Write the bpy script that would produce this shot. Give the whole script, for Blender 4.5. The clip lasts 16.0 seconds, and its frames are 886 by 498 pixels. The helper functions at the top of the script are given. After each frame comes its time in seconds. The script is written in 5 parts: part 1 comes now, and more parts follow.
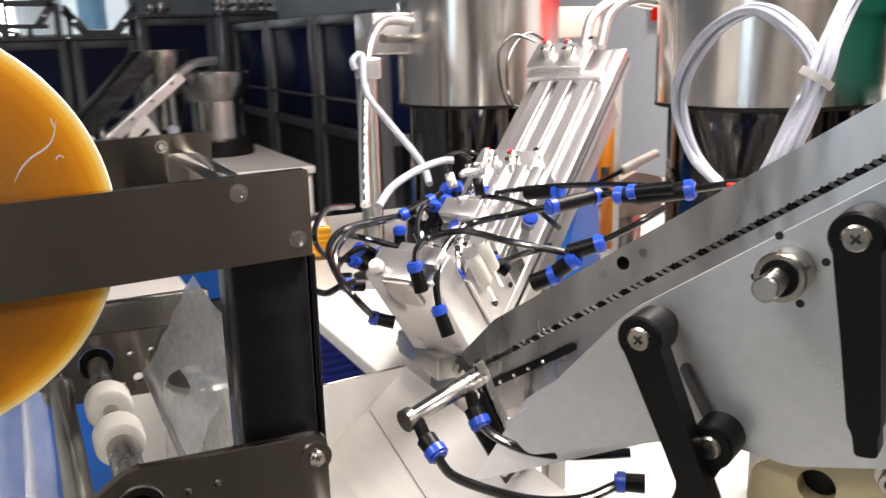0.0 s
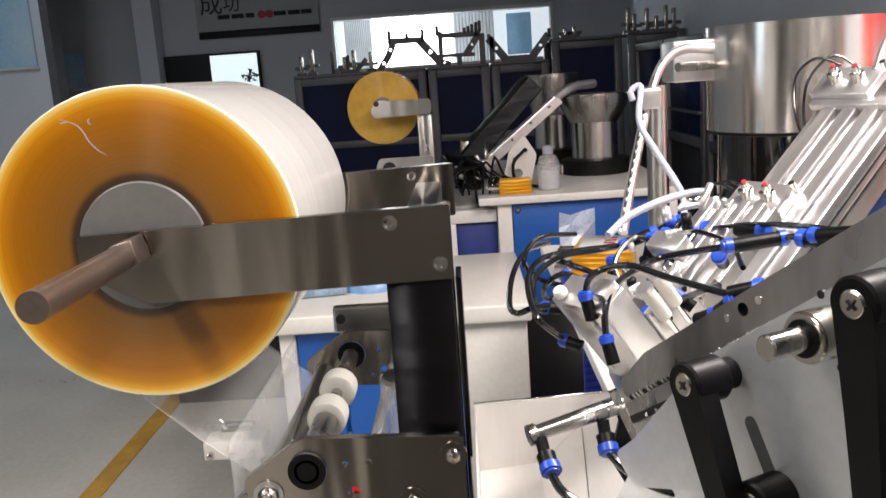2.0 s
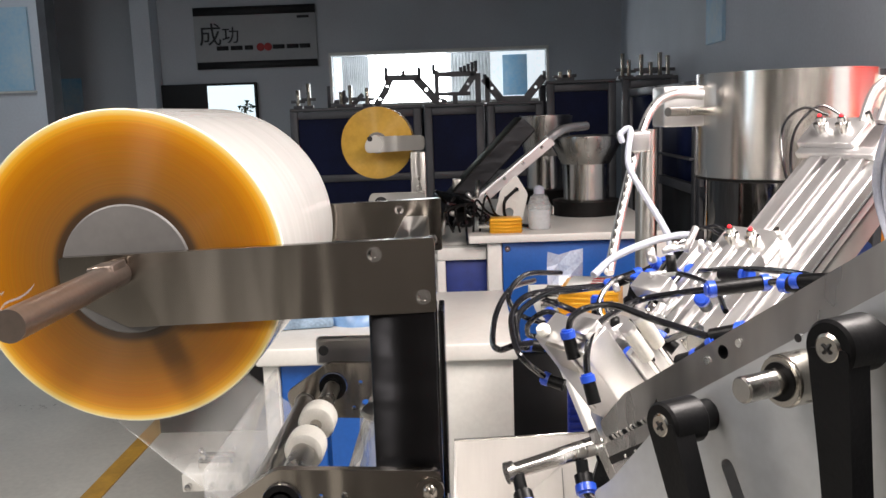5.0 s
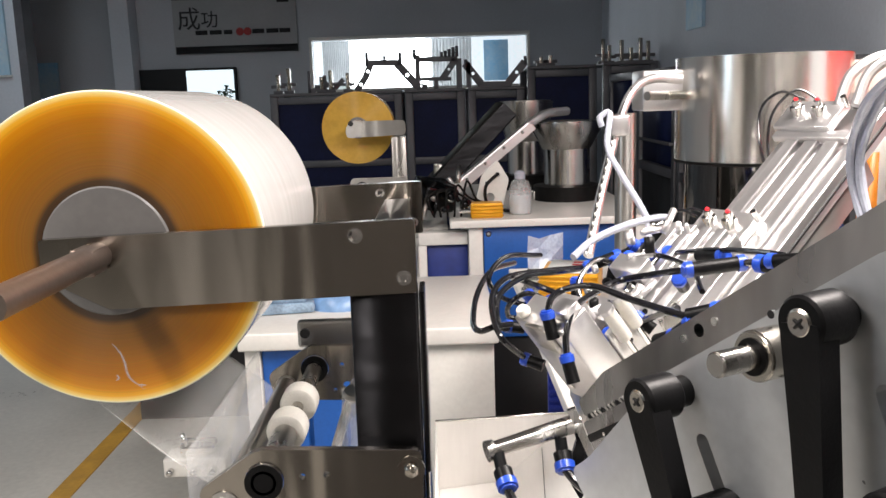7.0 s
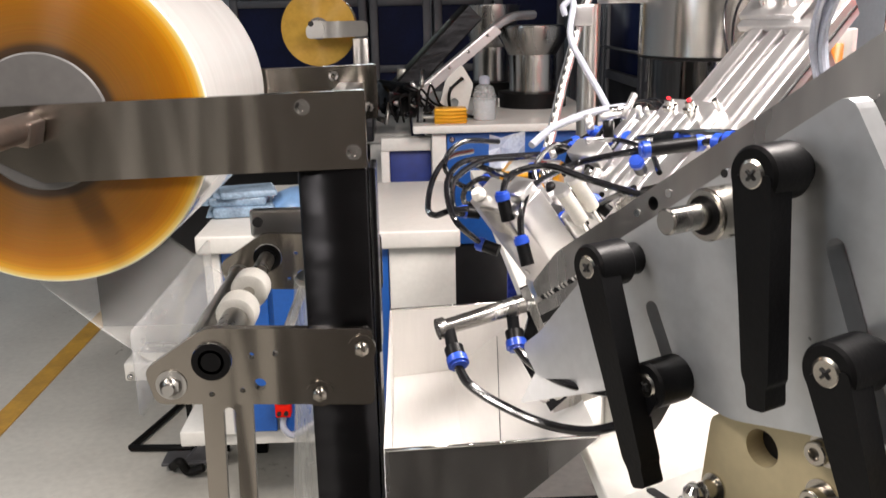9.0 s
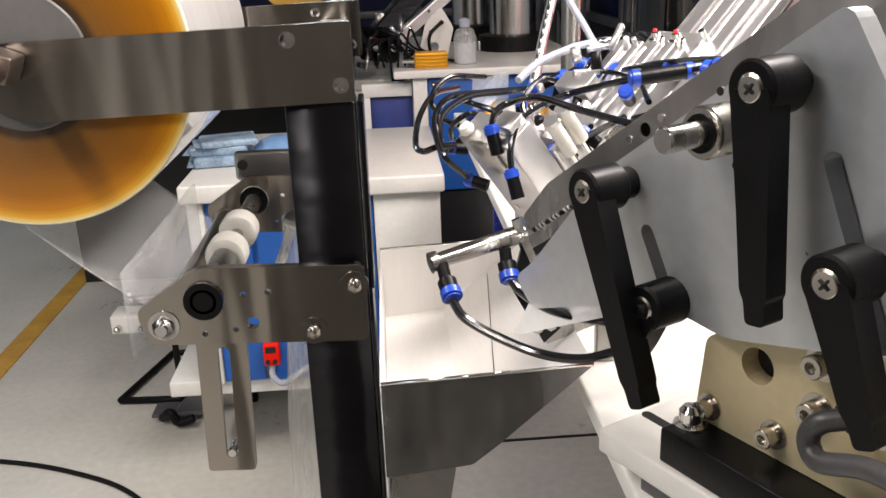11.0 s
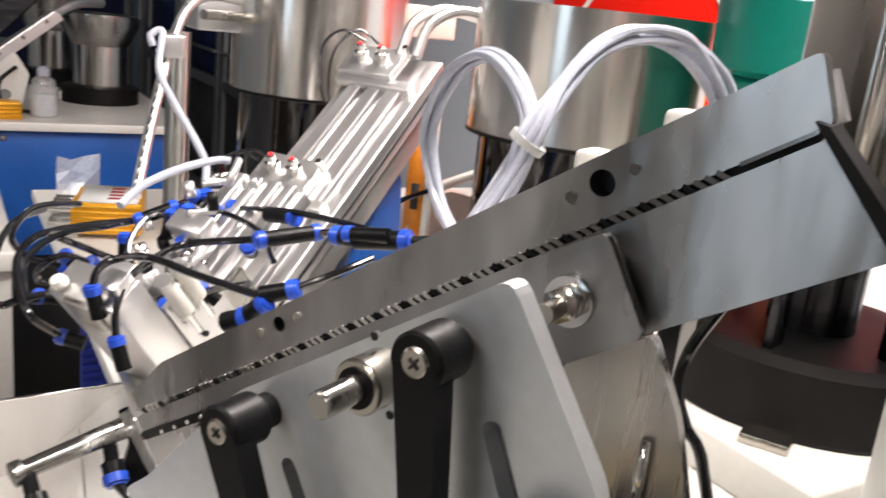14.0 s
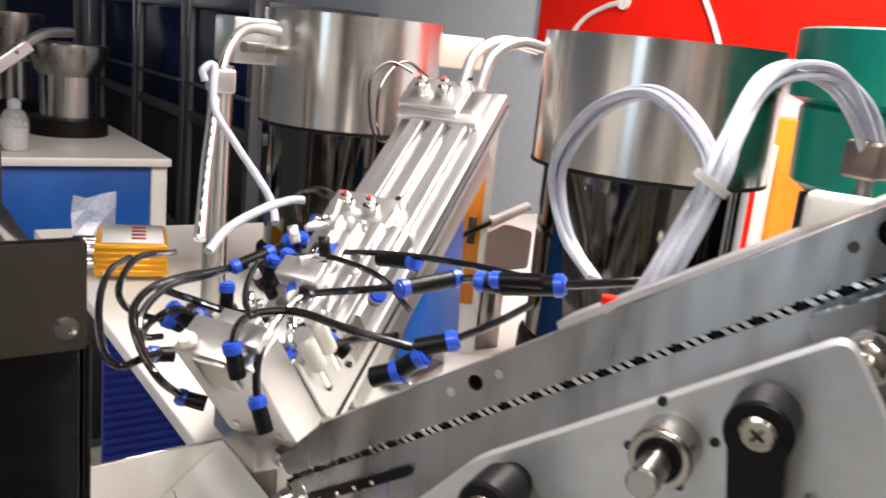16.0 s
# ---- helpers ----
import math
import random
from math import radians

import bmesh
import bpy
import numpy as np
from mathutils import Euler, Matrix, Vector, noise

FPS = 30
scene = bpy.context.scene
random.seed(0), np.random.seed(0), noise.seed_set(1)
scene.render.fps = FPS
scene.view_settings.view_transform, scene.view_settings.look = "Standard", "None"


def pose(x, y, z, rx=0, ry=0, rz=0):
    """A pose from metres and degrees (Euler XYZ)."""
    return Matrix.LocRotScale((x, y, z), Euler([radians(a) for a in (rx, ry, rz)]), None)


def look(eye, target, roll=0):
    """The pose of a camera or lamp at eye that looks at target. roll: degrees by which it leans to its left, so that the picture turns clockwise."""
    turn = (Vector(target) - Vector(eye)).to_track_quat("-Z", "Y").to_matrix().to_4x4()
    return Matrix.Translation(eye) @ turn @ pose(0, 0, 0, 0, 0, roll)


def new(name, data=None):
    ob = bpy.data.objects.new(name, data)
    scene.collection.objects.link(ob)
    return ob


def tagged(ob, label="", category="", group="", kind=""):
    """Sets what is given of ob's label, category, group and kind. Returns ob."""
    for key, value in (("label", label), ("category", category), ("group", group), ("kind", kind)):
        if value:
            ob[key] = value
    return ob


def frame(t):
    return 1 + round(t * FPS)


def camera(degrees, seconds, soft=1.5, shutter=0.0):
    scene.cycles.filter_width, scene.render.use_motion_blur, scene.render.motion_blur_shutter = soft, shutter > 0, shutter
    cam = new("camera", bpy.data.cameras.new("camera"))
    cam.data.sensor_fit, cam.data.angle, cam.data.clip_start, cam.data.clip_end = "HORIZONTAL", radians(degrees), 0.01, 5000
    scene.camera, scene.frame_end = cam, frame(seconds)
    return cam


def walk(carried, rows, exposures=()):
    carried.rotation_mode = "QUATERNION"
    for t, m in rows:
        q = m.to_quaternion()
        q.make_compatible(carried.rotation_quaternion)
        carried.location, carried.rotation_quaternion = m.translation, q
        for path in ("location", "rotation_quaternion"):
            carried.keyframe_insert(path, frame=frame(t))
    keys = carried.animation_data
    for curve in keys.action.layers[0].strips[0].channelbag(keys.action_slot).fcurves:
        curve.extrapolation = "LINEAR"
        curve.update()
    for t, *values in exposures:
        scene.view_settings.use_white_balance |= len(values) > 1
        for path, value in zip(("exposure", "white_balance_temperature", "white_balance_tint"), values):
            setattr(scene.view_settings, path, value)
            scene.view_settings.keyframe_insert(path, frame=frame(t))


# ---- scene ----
cam = camera(54.0, 16.0, shutter=0.4)
PATH = [
    (0, (-0.147, -0.012, 1.22), (0.707, 1.735, 0.748), -1.5),
    (0.3, (-0.082, -0.042, 1.226), (0.519, 1.798, 0.722), -1.6),
    (0.5, (-0.041, -0.055, 1.212), (0.371, 1.831, 0.688), 0.7),
    (1, (0.006, -0.096, 1.212), (0.136, 1.829, 0.683), -1.5),
    (1.5, (0.013, -0.099, 1.225), (0.002, 1.852, 0.787), -2.7),
    (2, (0.012, -0.104, 1.234), (-0.051, 1.856, 0.839), -4.0),
    (2.5, (0.016, -0.106, 1.239), (-0.002, 1.874, 0.954), -2.3),
    (3, (0.019, -0.104, 1.235), (-0.039, 1.879, 0.982), -2.1),
    (3.5, (0.019, -0.104, 1.234), (-0.032, 1.878, 0.964), -2.0),
    (4, (0.016, -0.104, 1.233), (-0.031, 1.875, 0.946), -2.0),
    (6.5, (0.017, -0.109, 1.23), (0.01, 1.862, 0.892), -1.9),
    (7, (0.017, -0.11, 1.229), (0.021, 1.86, 0.884), -1.9),
    (7.5, (0.021, -0.105, 1.228), (0.027, 1.863, 0.875), -1.7),
    (8, (0.02, -0.108, 1.228), (0.032, 1.86, 0.873), -1.6),
    (8.5, (0.022, -0.108, 1.221), (0.044, 1.857, 0.85), -1.5),
    (9, (0.026, -0.1, 1.2), (0.102, 1.825, 0.663), -1.1),
    (11.5, (0.017, -0.1, 1.189), (0.137, 1.786, 0.534), -2.3),
    (12, (0.012, -0.096, 1.19), (0.174, 1.784, 0.528), -2.0),
    (12.5, (0.003, -0.087, 1.193), (0.251, 1.791, 0.551), -1.4),
    (13, (0.004, -0.076, 1.205), (0.465, 1.759, 0.556), 1.3),
    (13.5, (0.012, -0.04, 1.245), (0.828, 1.687, 0.654), 5.0),
    (14, (0.016, -0.022, 1.256), (1.011, 1.631, 0.73), 6.4),
    (14.5, (-0.008, -0.014, 1.261), (1.243, 1.479, 0.809), 8.6),
    (15, (-0.062, 0.001, 1.252), (1.272, 1.432, 0.838), 8.9),
    (15.5, (-0.089, 0.027, 1.245), (1.15, 1.529, 0.788), 7.3),
    (16, (-0.083, 0.07, 1.25), (1.031, 1.666, 0.788), 5.9),
]
walk(cam, [(t, look(e, a, r)) for t, e, a, r in PATH],
     exposures=[(0, 0.62), (1.0, 0.6), (2.0, 0.58), (3.0, 0.68), (6.5, 0.76), (8.5, 0.76), (9.5, 0.62), (13.0, 0.6), (14.5, 0.5), (16, 0.5)])


# ---- light ----
world = bpy.data.worlds.new("world")
scene.world = world
world.use_nodes = True
world.node_tree.nodes["Background"].inputs[0].default_value = (0.75, 0.85, 1.0, 1)
world.node_tree.nodes["Background"].inputs[1].default_value = 0.25


def tube_light(name, x, y, z, length, watts, turn=0, colour=(1.0, 0.97, 0.92)):
    """A ceiling batten: its glowing tube is an area lamp."""
    lamp = bpy.data.lights.new(name, "AREA")
    lamp.shape, lamp.size, lamp.size_y, lamp.energy, lamp.color = "RECTANGLE", length, 0.16, watts, colour
    ob = new(name, lamp)
    ob.matrix_world = pose(x, y, z, 0, 0, turn)
    return ob


tube_light("unseen_ceiling_lamp", 0.66, 0.5, 2.05, 1.3, 36, 58, (1.0, 0.91, 0.86))
tube_light("unseen_ceiling_lamp", -1.3, 0.3, 2.5, 1.4, 27, 90, (1.0, 0.91, 0.85))
tube_light("unseen_ceiling_lamp", -2.6, 4.6, 2.72, 1.4, 8, 90, (0.8, 0.91, 1.0))
# added behind the camera to put a bright band on the steel arm
tube_light("unseen_ceiling_lamp", -0.85, -2.2, 2.6, 1.4, 42, 90, (1.0, 0.92, 0.87))
# daylight through the window in the west wall
lamp = bpy.data.lights.new("window_daylight", "AREA")
lamp.shape, lamp.size, lamp.size_y, lamp.energy, lamp.color = "RECTANGLE", 0.9, 1.1, 9, (0.68, 0.84, 1.0)
new("window_daylight", lamp).matrix_world = look((-4.17, -1.25, 1.6), (0, -0.5, 1.2))


# ---- materials ----
def mat(name, base, rough=0.5, metal=0.0, scale=30.0, vary=0.12, bump=0.0, stretch=(1, 1, 1), dark=None,
        rough_vary=0.0, fine=None, spec=0.5, coat=0.0, brushed=0.0, wave=0.0):
    m = bpy.data.materials.new(name)
    m.use_nodes = True
    t = m.node_tree
    n, lk = t.nodes, t.links
    b = n["Principled BSDF"]
    b.inputs["Metallic"].default_value = metal
    b.inputs["Roughness"].default_value = rough
    b.inputs["Specular IOR Level"].default_value = spec
    b.inputs["Coat Weight"].default_value = coat
    co = n.new("ShaderNodeTexCoord")
    mp = n.new("ShaderNodeMapping")
    mp.inputs["Scale"].default_value = stretch
    lk.new(co.outputs["Object"], mp.inputs["Vector"])
    big = n.new("ShaderNodeTexNoise")
    big.inputs["Scale"].default_value, big.inputs["Detail"].default_value = scale, 3
    small = n.new("ShaderNodeTexNoise")
    small.inputs["Scale"].default_value, small.inputs["Detail"].default_value = fine or scale * 12, 2
    lk.new(mp.outputs[0], big.inputs["Vector"])
    lk.new(mp.outputs[0], small.inputs["Vector"])
    add = n.new("ShaderNodeMath")
    add.operation = "MULTIPLY_ADD"
    lk.new(small.outputs[0], add.inputs[0])
    add.inputs[1].default_value = 0.4
    lk.new(big.outputs[0], add.inputs[2])
    mix = n.new("ShaderNodeMix")
    mix.data_type = "RGBA"
    lo = dark or tuple(c * (1 - 2.2 * vary) for c in base)
    hi = tuple(min(1, c * (1 + 0.8 * vary)) for c in base)
    mix.inputs[6].default_value, mix.inputs[7].default_value = (*lo, 1), (*hi, 1)
    ramp = n.new("ShaderNodeMapRange")
    ramp.inputs[1].default_value, ramp.inputs[2].default_value = 0.45, 0.95
    lk.new(add.outputs[0], ramp.inputs[0])
    lk.new(ramp.outputs[0], mix.inputs[0])
    lk.new(mix.outputs[2], b.inputs["Base Color"])
    if rough_vary:
        rr = n.new("ShaderNodeMapRange")
        rr.inputs[1].default_value, rr.inputs[2].default_value = 0.4, 1.0
        rr.inputs[3].default_value, rr.inputs[4].default_value = max(0.02, rough - rough_vary), rough + rough_vary
        lk.new(add.outputs[0], rr.inputs[0])
        lk.new(rr.outputs[0], b.inputs["Roughness"])
    if brushed:
        # brushed round or along the level: highlights spread up and down
        b.inputs["Anisotropic"].default_value, b.inputs["Anisotropic Rotation"].default_value = brushed, 0.25
        tg = n.new("ShaderNodeTangent")
        tg.direction_type, tg.axis = "RADIAL", "Z"
        lk.new(tg.outputs[0], b.inputs["Tangent"])
    if wave:
        # a plate that is not quite flat bends what it mirrors
        wv = n.new("ShaderNodeTexNoise")
        wv.inputs["Scale"].default_value, wv.inputs["Detail"].default_value = scale * 2.2, 2
        lk.new(mp.outputs[0], wv.inputs["Vector"])
        wb = n.new("ShaderNodeBump")
        wb.inputs["Strength"].default_value, wb.inputs["Distance"].default_value = 1.0, wave
        lk.new(wv.outputs[0], wb.inputs["Height"])
        lk.new(wb.outputs[0], b.inputs["Normal"])
    if bump:
        bp = n.new("ShaderNodeBump")
        bp.inputs["Strength"].default_value, bp.inputs["Distance"].default_value = bump, 0.001
        lk.new(small.outputs[0], bp.inputs["Height"])
        lk.new(bp.outputs[0], b.inputs["Normal"])
    return m


def glow(name, base, strength):
    m = mat(name, base, 0.4)
    b = m.node_tree.nodes["Principled BSDF"]
    b.inputs["Emission Color"].default_value = (*base, 1)
    b.inputs["Emission Strength"].default_value = strength
    return m


def clear(name, tint, rough, see, milky=0.0):
    """A thin clear sheet: part of it lets the view straight through, the rest is glossy or milky."""
    m = bpy.data.materials.new(name)
    m.use_nodes = True
    t = m.node_tree
    n, lk = t.nodes, t.links
    b = n["Principled BSDF"]
    b.inputs["Base Color"].default_value = (*tint, 1)
    b.inputs["Roughness"].default_value = rough
    tr = n.new("ShaderNodeBsdfTransparent")
    mx = n.new("ShaderNodeMixShader")
    no = n.new("ShaderNodeTexNoise")
    no.inputs["Scale"].default_value = 14
    mr = n.new("ShaderNodeMapRange")
    mr.inputs[3].default_value, mr.inputs[4].default_value = max(0, see - milky), min(1, see + milky)
    lk.new(no.outputs[0], mr.inputs[0])
    lk.new(mr.outputs[0], mx.inputs[0])
    lk.new(b.outputs[0], mx.inputs[1])
    lk.new(tr.outputs[0], mx.inputs[2])
    lk.new(mx.outputs[0], n["Material Output"].inputs[0])
    return m


STEEL = mat("brushed_steel", (0.42, 0.41, 0.39), 0.3, 1.0, 6, 0.06, 0.0, (1, 1, 0.4), rough_vary=0.05, fine=60, brushed=0.9, wave=0.003)
STEEL_H = mat("brushed_steel_bar", (0.34, 0.312, 0.275), 0.17, 1.0, 7, 0.06, 0.0, (1, 1, 0.15), rough_vary=0.04, fine=60, brushed=1.0, wave=0.003)
POLISHED = mat("polished_steel", (0.6, 0.58, 0.54), 0.24, 1.0, 4, 0.03, 0.0, (5, 5, 0.3), rough_vary=0.05, fine=50, brushed=0.75)
SATIN = mat("satin_steel", (0.45, 0.435, 0.41), 0.28, 1.0, 3, 0.04, 0.0, (5, 5, 0.3), rough_vary=0.07, fine=50, brushed=0.75)
DARKSTEEL = mat("dark_steel", (0.036, 0.036, 0.039), 0.24, 1.0, 4, 0.06, 0.0, (1, 1, 3), rough_vary=0.04, fine=40, brushed=0.9, wave=0.003)
ALU = mat("anodised_aluminium", (0.7, 0.69, 0.69), 0.36, 0.9, 6, 0.03, 0.0, (1, 9, 9), rough_vary=0.06, fine=80)
ALUPLATE = mat("pale_aluminium_plate", (0.62, 0.64, 0.655), 0.36, 0.7, 9, 0.07, 0.03, rough_vary=0.09, fine=160)
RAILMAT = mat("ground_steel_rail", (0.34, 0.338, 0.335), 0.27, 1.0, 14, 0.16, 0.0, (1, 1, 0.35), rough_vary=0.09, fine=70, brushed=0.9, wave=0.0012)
SHAFTMAT = mat("brown_steel_shaft", (0.26, 0.21, 0.18), 0.35, 0.9, 20, 0.1, 0.05)
CHROME = mat("chrome", (0.75, 0.74, 0.72), 0.12, 1.0, 40, 0.03)
# near-white base carries the ceiling light caught by the hopper's walls
HOPPER = mat("lit_stainless_sheet", (0.88, 0.86, 0.83), 0.33, 0.12, 4, 0.03, 0.0, (9, 1, 1), rough_vary=0.05, fine=40)
GOLD = mat("gold_anodised_plate", (0.58, 0.49, 0.3), 0.48, 0.25, 14, 0.08, 0.08, rough_vary=0.06)
BRASS = mat("steel_bolt", (0.5, 0.47, 0.42), 0.24, 1.0, 14, 0.03)
BLACK = mat("black_plastic", (0.004, 0.004, 0.0045), 0.4, 0.0, 40, 0.15, 0.12, rough_vary=0.05, spec=0.18)
GREYCABLE = mat("grey_cable_sheath", (0.07, 0.068, 0.07), 0.4, 0.0, 40, 0.2)
HOSE = mat("black_hose", (0.008, 0.008, 0.01), 0.16, 0.0, 40, 0.2, coat=0.3)
# near-black: black parts, and painted shade for drawn holes, slots and bays
DARK = mat("black_and_recess_shade", (0.006, 0.006, 0.007), 0.6, 0.0, 20, 0.2)
BLUEFIT = mat("blue_plastic_fitting", (0.02, 0.08, 0.55), 0.3, 0.0, 60, 0.15)
RUBBER = mat("black_rubber", (0.006, 0.0055, 0.0055), 0.55, 0.0, 30, 0.3, 0.1, spec=0.2)
WHITETUBE = mat("milky_tube", (0.4, 0.42, 0.49), 0.18, 0.0, 30, 0.1)
NYLON = mat("white_nylon", (0.74, 0.72, 0.66), 0.4, 0.0, 50, 0.08)
WHITEPAINT = mat("white_paint", (0.74, 0.73, 0.69), 0.36, 0.0, 5, 0.06, 0.03, fine=90, rough_vary=0.06)
BLUEPANEL = mat("blue_paint", (0.01, 0.1, 0.42), 0.36, 0.0, 4, 0.12, 0.03, fine=120, rough_vary=0.06)
NAVYBLUE = mat("deep_blue_paint", (0.012, 0.03, 0.3), 0.4, 0.0, 4, 0.12, 0.03, fine=120)
NAVY = mat("navy_panel", (0.006, 0.012, 0.06), 0.5, 0.0, 4, 0.2, 0.05, fine=80, spec=0.2)
FRAMEGREY = mat("grey_frame", (0.13, 0.13, 0.14), 0.45, 0.4, 6, 0.12)
FLOORMAT = mat("painted_floor", (0.6, 0.585, 0.535), 0.34, 0.0, 1.6, 0.12, 0.08, fine=45, rough_vary=0.12)
YELLOW = mat("yellow_floor_paint", (0.55, 0.3, 0.03), 0.45, 0.0, 7, 0.15, 0.05, fine=60)
# for walls out of view, dark so that steel faces mirror dark
DARKWALL = mat("dark_for_reflections", (0.09, 0.085, 0.08), 0.6, 0.0, 1.2, 0.08, 0.05, fine=60)
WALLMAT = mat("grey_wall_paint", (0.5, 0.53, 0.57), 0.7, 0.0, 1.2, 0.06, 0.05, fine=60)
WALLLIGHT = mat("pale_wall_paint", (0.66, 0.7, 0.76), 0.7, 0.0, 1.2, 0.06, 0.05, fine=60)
# dark grey to hold down the ceiling's fill light and reflections
CEILMAT = mat("fill_cutting_ceiling", (0.2, 0.2, 0.205), 0.8, 0.0, 1.2, 0.06)
RED = mat("red_sheet", (0.78, 0.012, 0.004), 0.6, 0.0, 3, 0.06, fine=40, spec=0.15)
GREEN = mat("green_coating", (0.0, 0.2, 0.15), 0.3, 0.0, 12, 0.12, 0.25, fine=260)
ORANGE = mat("orange_sticker", (0.85, 0.28, 0.02), 0.4, 0.0, 12, 0.12)
GOLDBOX = mat("gold_amplifier_case", (0.85, 0.42, 0.02), 0.35, 0.35, 20, 0.1, 0.05, (1, 1, 12))
GREYCORE = mat("grey_cardboard_plug", (0.17, 0.165, 0.16), 0.5, 0.1, 12, 0.1, 0.05)
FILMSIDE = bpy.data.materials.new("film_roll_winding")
FILM = clear("clear_film", (0.75, 0.76, 0.74), 0.12, 0.72, 0.14)
FILMVEIL = clear("veil_of_film", (0.62, 0.66, 0.7), 0.2, 0.42, 0.2)
SLEEVEFILM = clear("clear_sleeve_film", (0.72, 0.72, 0.68), 0.14, 0.66, 0.16)
BOTTLE = clear("clear_bottle", (0.7, 0.72, 0.72), 0.06, 0.68, 0.1)
BAGFILM = clear("plastic_bag", (0.7, 0.74, 0.78), 0.15, 0.45, 0.2)
ROLLWHITE = mat("wound_film_surface", (0.62, 0.62, 0.6), 0.2, 0.0, 6, 0.04, 0.02, (1, 14, 1), coat=0.6)
PAPER = mat("white_paper", (0.8, 0.8, 0.78), 0.6, 0.0, 12, 0.05)
INK = mat("black_ink", (0.02, 0.02, 0.022), 0.6)
INKRED = mat("red_ink", (0.4, 0.03, 0.03), 0.6)
SKYPAPER = mat("blue_print", (0.2, 0.42, 0.6), 0.5, 0.0, 3, 0.35, dark=(0.55, 0.68, 0.76))
BLUEBAG = mat("blue_plastic_wrap", (0.3, 0.42, 0.55), 0.25, 0.0, 14, 0.3, 0.3)
SENSOR_RED = glow("red_sensor_glow", (0.9, 0.02, 0.03), 0.7)
WINDOWGLOW = glow("bright_window", (0.92, 0.97, 1.0), 5.0)
PALEGLOW = glow("daylit_wall_glow", (0.7, 0.74, 0.76), 0.5)
DOORGLOW = glow("lit_doorway", (0.72, 0.84, 0.9), 0.7)
SKIN_PINK = mat("beige_plastic", (0.62, 0.5, 0.44), 0.45, 0.0, 12, 0.08)


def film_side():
    """Edge-on wound film: amber winding, with the bright scattering rim and the core's shade painted by radius."""
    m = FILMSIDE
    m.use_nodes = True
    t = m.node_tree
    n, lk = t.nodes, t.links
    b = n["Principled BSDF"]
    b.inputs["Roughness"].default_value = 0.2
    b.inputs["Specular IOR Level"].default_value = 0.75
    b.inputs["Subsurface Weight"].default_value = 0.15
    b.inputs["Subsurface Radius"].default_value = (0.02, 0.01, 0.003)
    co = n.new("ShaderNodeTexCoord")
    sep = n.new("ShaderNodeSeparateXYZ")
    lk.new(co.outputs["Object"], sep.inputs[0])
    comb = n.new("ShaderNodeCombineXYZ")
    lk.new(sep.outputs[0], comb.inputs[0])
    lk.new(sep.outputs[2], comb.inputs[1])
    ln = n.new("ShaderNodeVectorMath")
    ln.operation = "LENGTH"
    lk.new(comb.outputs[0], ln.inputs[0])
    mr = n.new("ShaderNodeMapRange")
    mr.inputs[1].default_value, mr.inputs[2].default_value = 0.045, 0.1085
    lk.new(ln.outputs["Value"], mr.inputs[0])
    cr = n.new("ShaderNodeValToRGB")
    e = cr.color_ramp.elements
    # starts dark: the shaded gap round the core is painted into the colour
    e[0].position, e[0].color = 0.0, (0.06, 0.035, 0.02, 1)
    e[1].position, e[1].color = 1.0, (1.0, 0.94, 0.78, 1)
    # the outer stops paint in the light that scatters through the rim
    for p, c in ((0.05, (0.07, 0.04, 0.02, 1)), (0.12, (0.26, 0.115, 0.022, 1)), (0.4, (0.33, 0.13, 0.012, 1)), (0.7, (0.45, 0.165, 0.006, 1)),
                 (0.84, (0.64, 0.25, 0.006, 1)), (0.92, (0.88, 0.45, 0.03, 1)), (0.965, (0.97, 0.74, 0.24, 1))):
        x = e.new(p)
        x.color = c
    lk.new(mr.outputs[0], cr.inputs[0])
    rings = n.new("ShaderNodeTexNoise")
    rings.noise_dimensions = "1D"
    rings.inputs["Scale"].default_value = 900
    lk.new(ln.outputs["Value"], rings.inputs["W"])
    mx = n.new("ShaderNodeMix")
    mx.data_type, mx.blend_type = "RGBA", "MULTIPLY"
    mx.inputs[0].default_value = 0.25
    lk.new(cr.outputs[0], mx.inputs[6])
    lk.new(rings.outputs["Color"], mx.inputs[7])
    lk.new(mx.outputs[2], b.inputs["Base Color"])
    b.inputs["Anisotropic"].default_value, b.inputs["Anisotropic Rotation"].default_value = 0.9, 0.25
    tg = n.new("ShaderNodeTangent")
    tg.direction_type, tg.axis = "RADIAL", "Y"
    lk.new(tg.outputs[0], b.inputs["Tangent"])


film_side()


# ---- building helpers ----
def part(name, bm, material, parent=None, label="", m=None, smooth=True):
    me = bpy.data.meshes.new(name)
    bmesh.ops.recalc_face_normals(bm, faces=bm.faces)
    if smooth:
        # broad faces stay flat beside their narrow bevels
        for e in bm.edges:
            if len(e.link_faces) == 2:
                f, g = e.link_faces
                a, b = f.calc_area(), g.calc_area()
                turn = e.calc_face_angle(0.0)
                e.smooth = turn < radians(35) and (turn < radians(14) or max(a, b) < 7 * min(a, b))
    bm.to_mesh(me)
    bm.free()
    for p in me.polygons:
        p.use_smooth = smooth
    me.materials.append(material)
    ob = new(name, me)
    if parent:
        ob.parent = parent
    if m is not None:
        ob.matrix_basis = m
    if label:
        ob["label"] = label
    return ob


def thing(name, label, category, m=None, group="", kind=""):
    ob = new(name)
    ob.empty_display_size = 0.02
    if m is not None:
        ob.matrix_world = m
    return tagged(ob, label, category, group, kind)


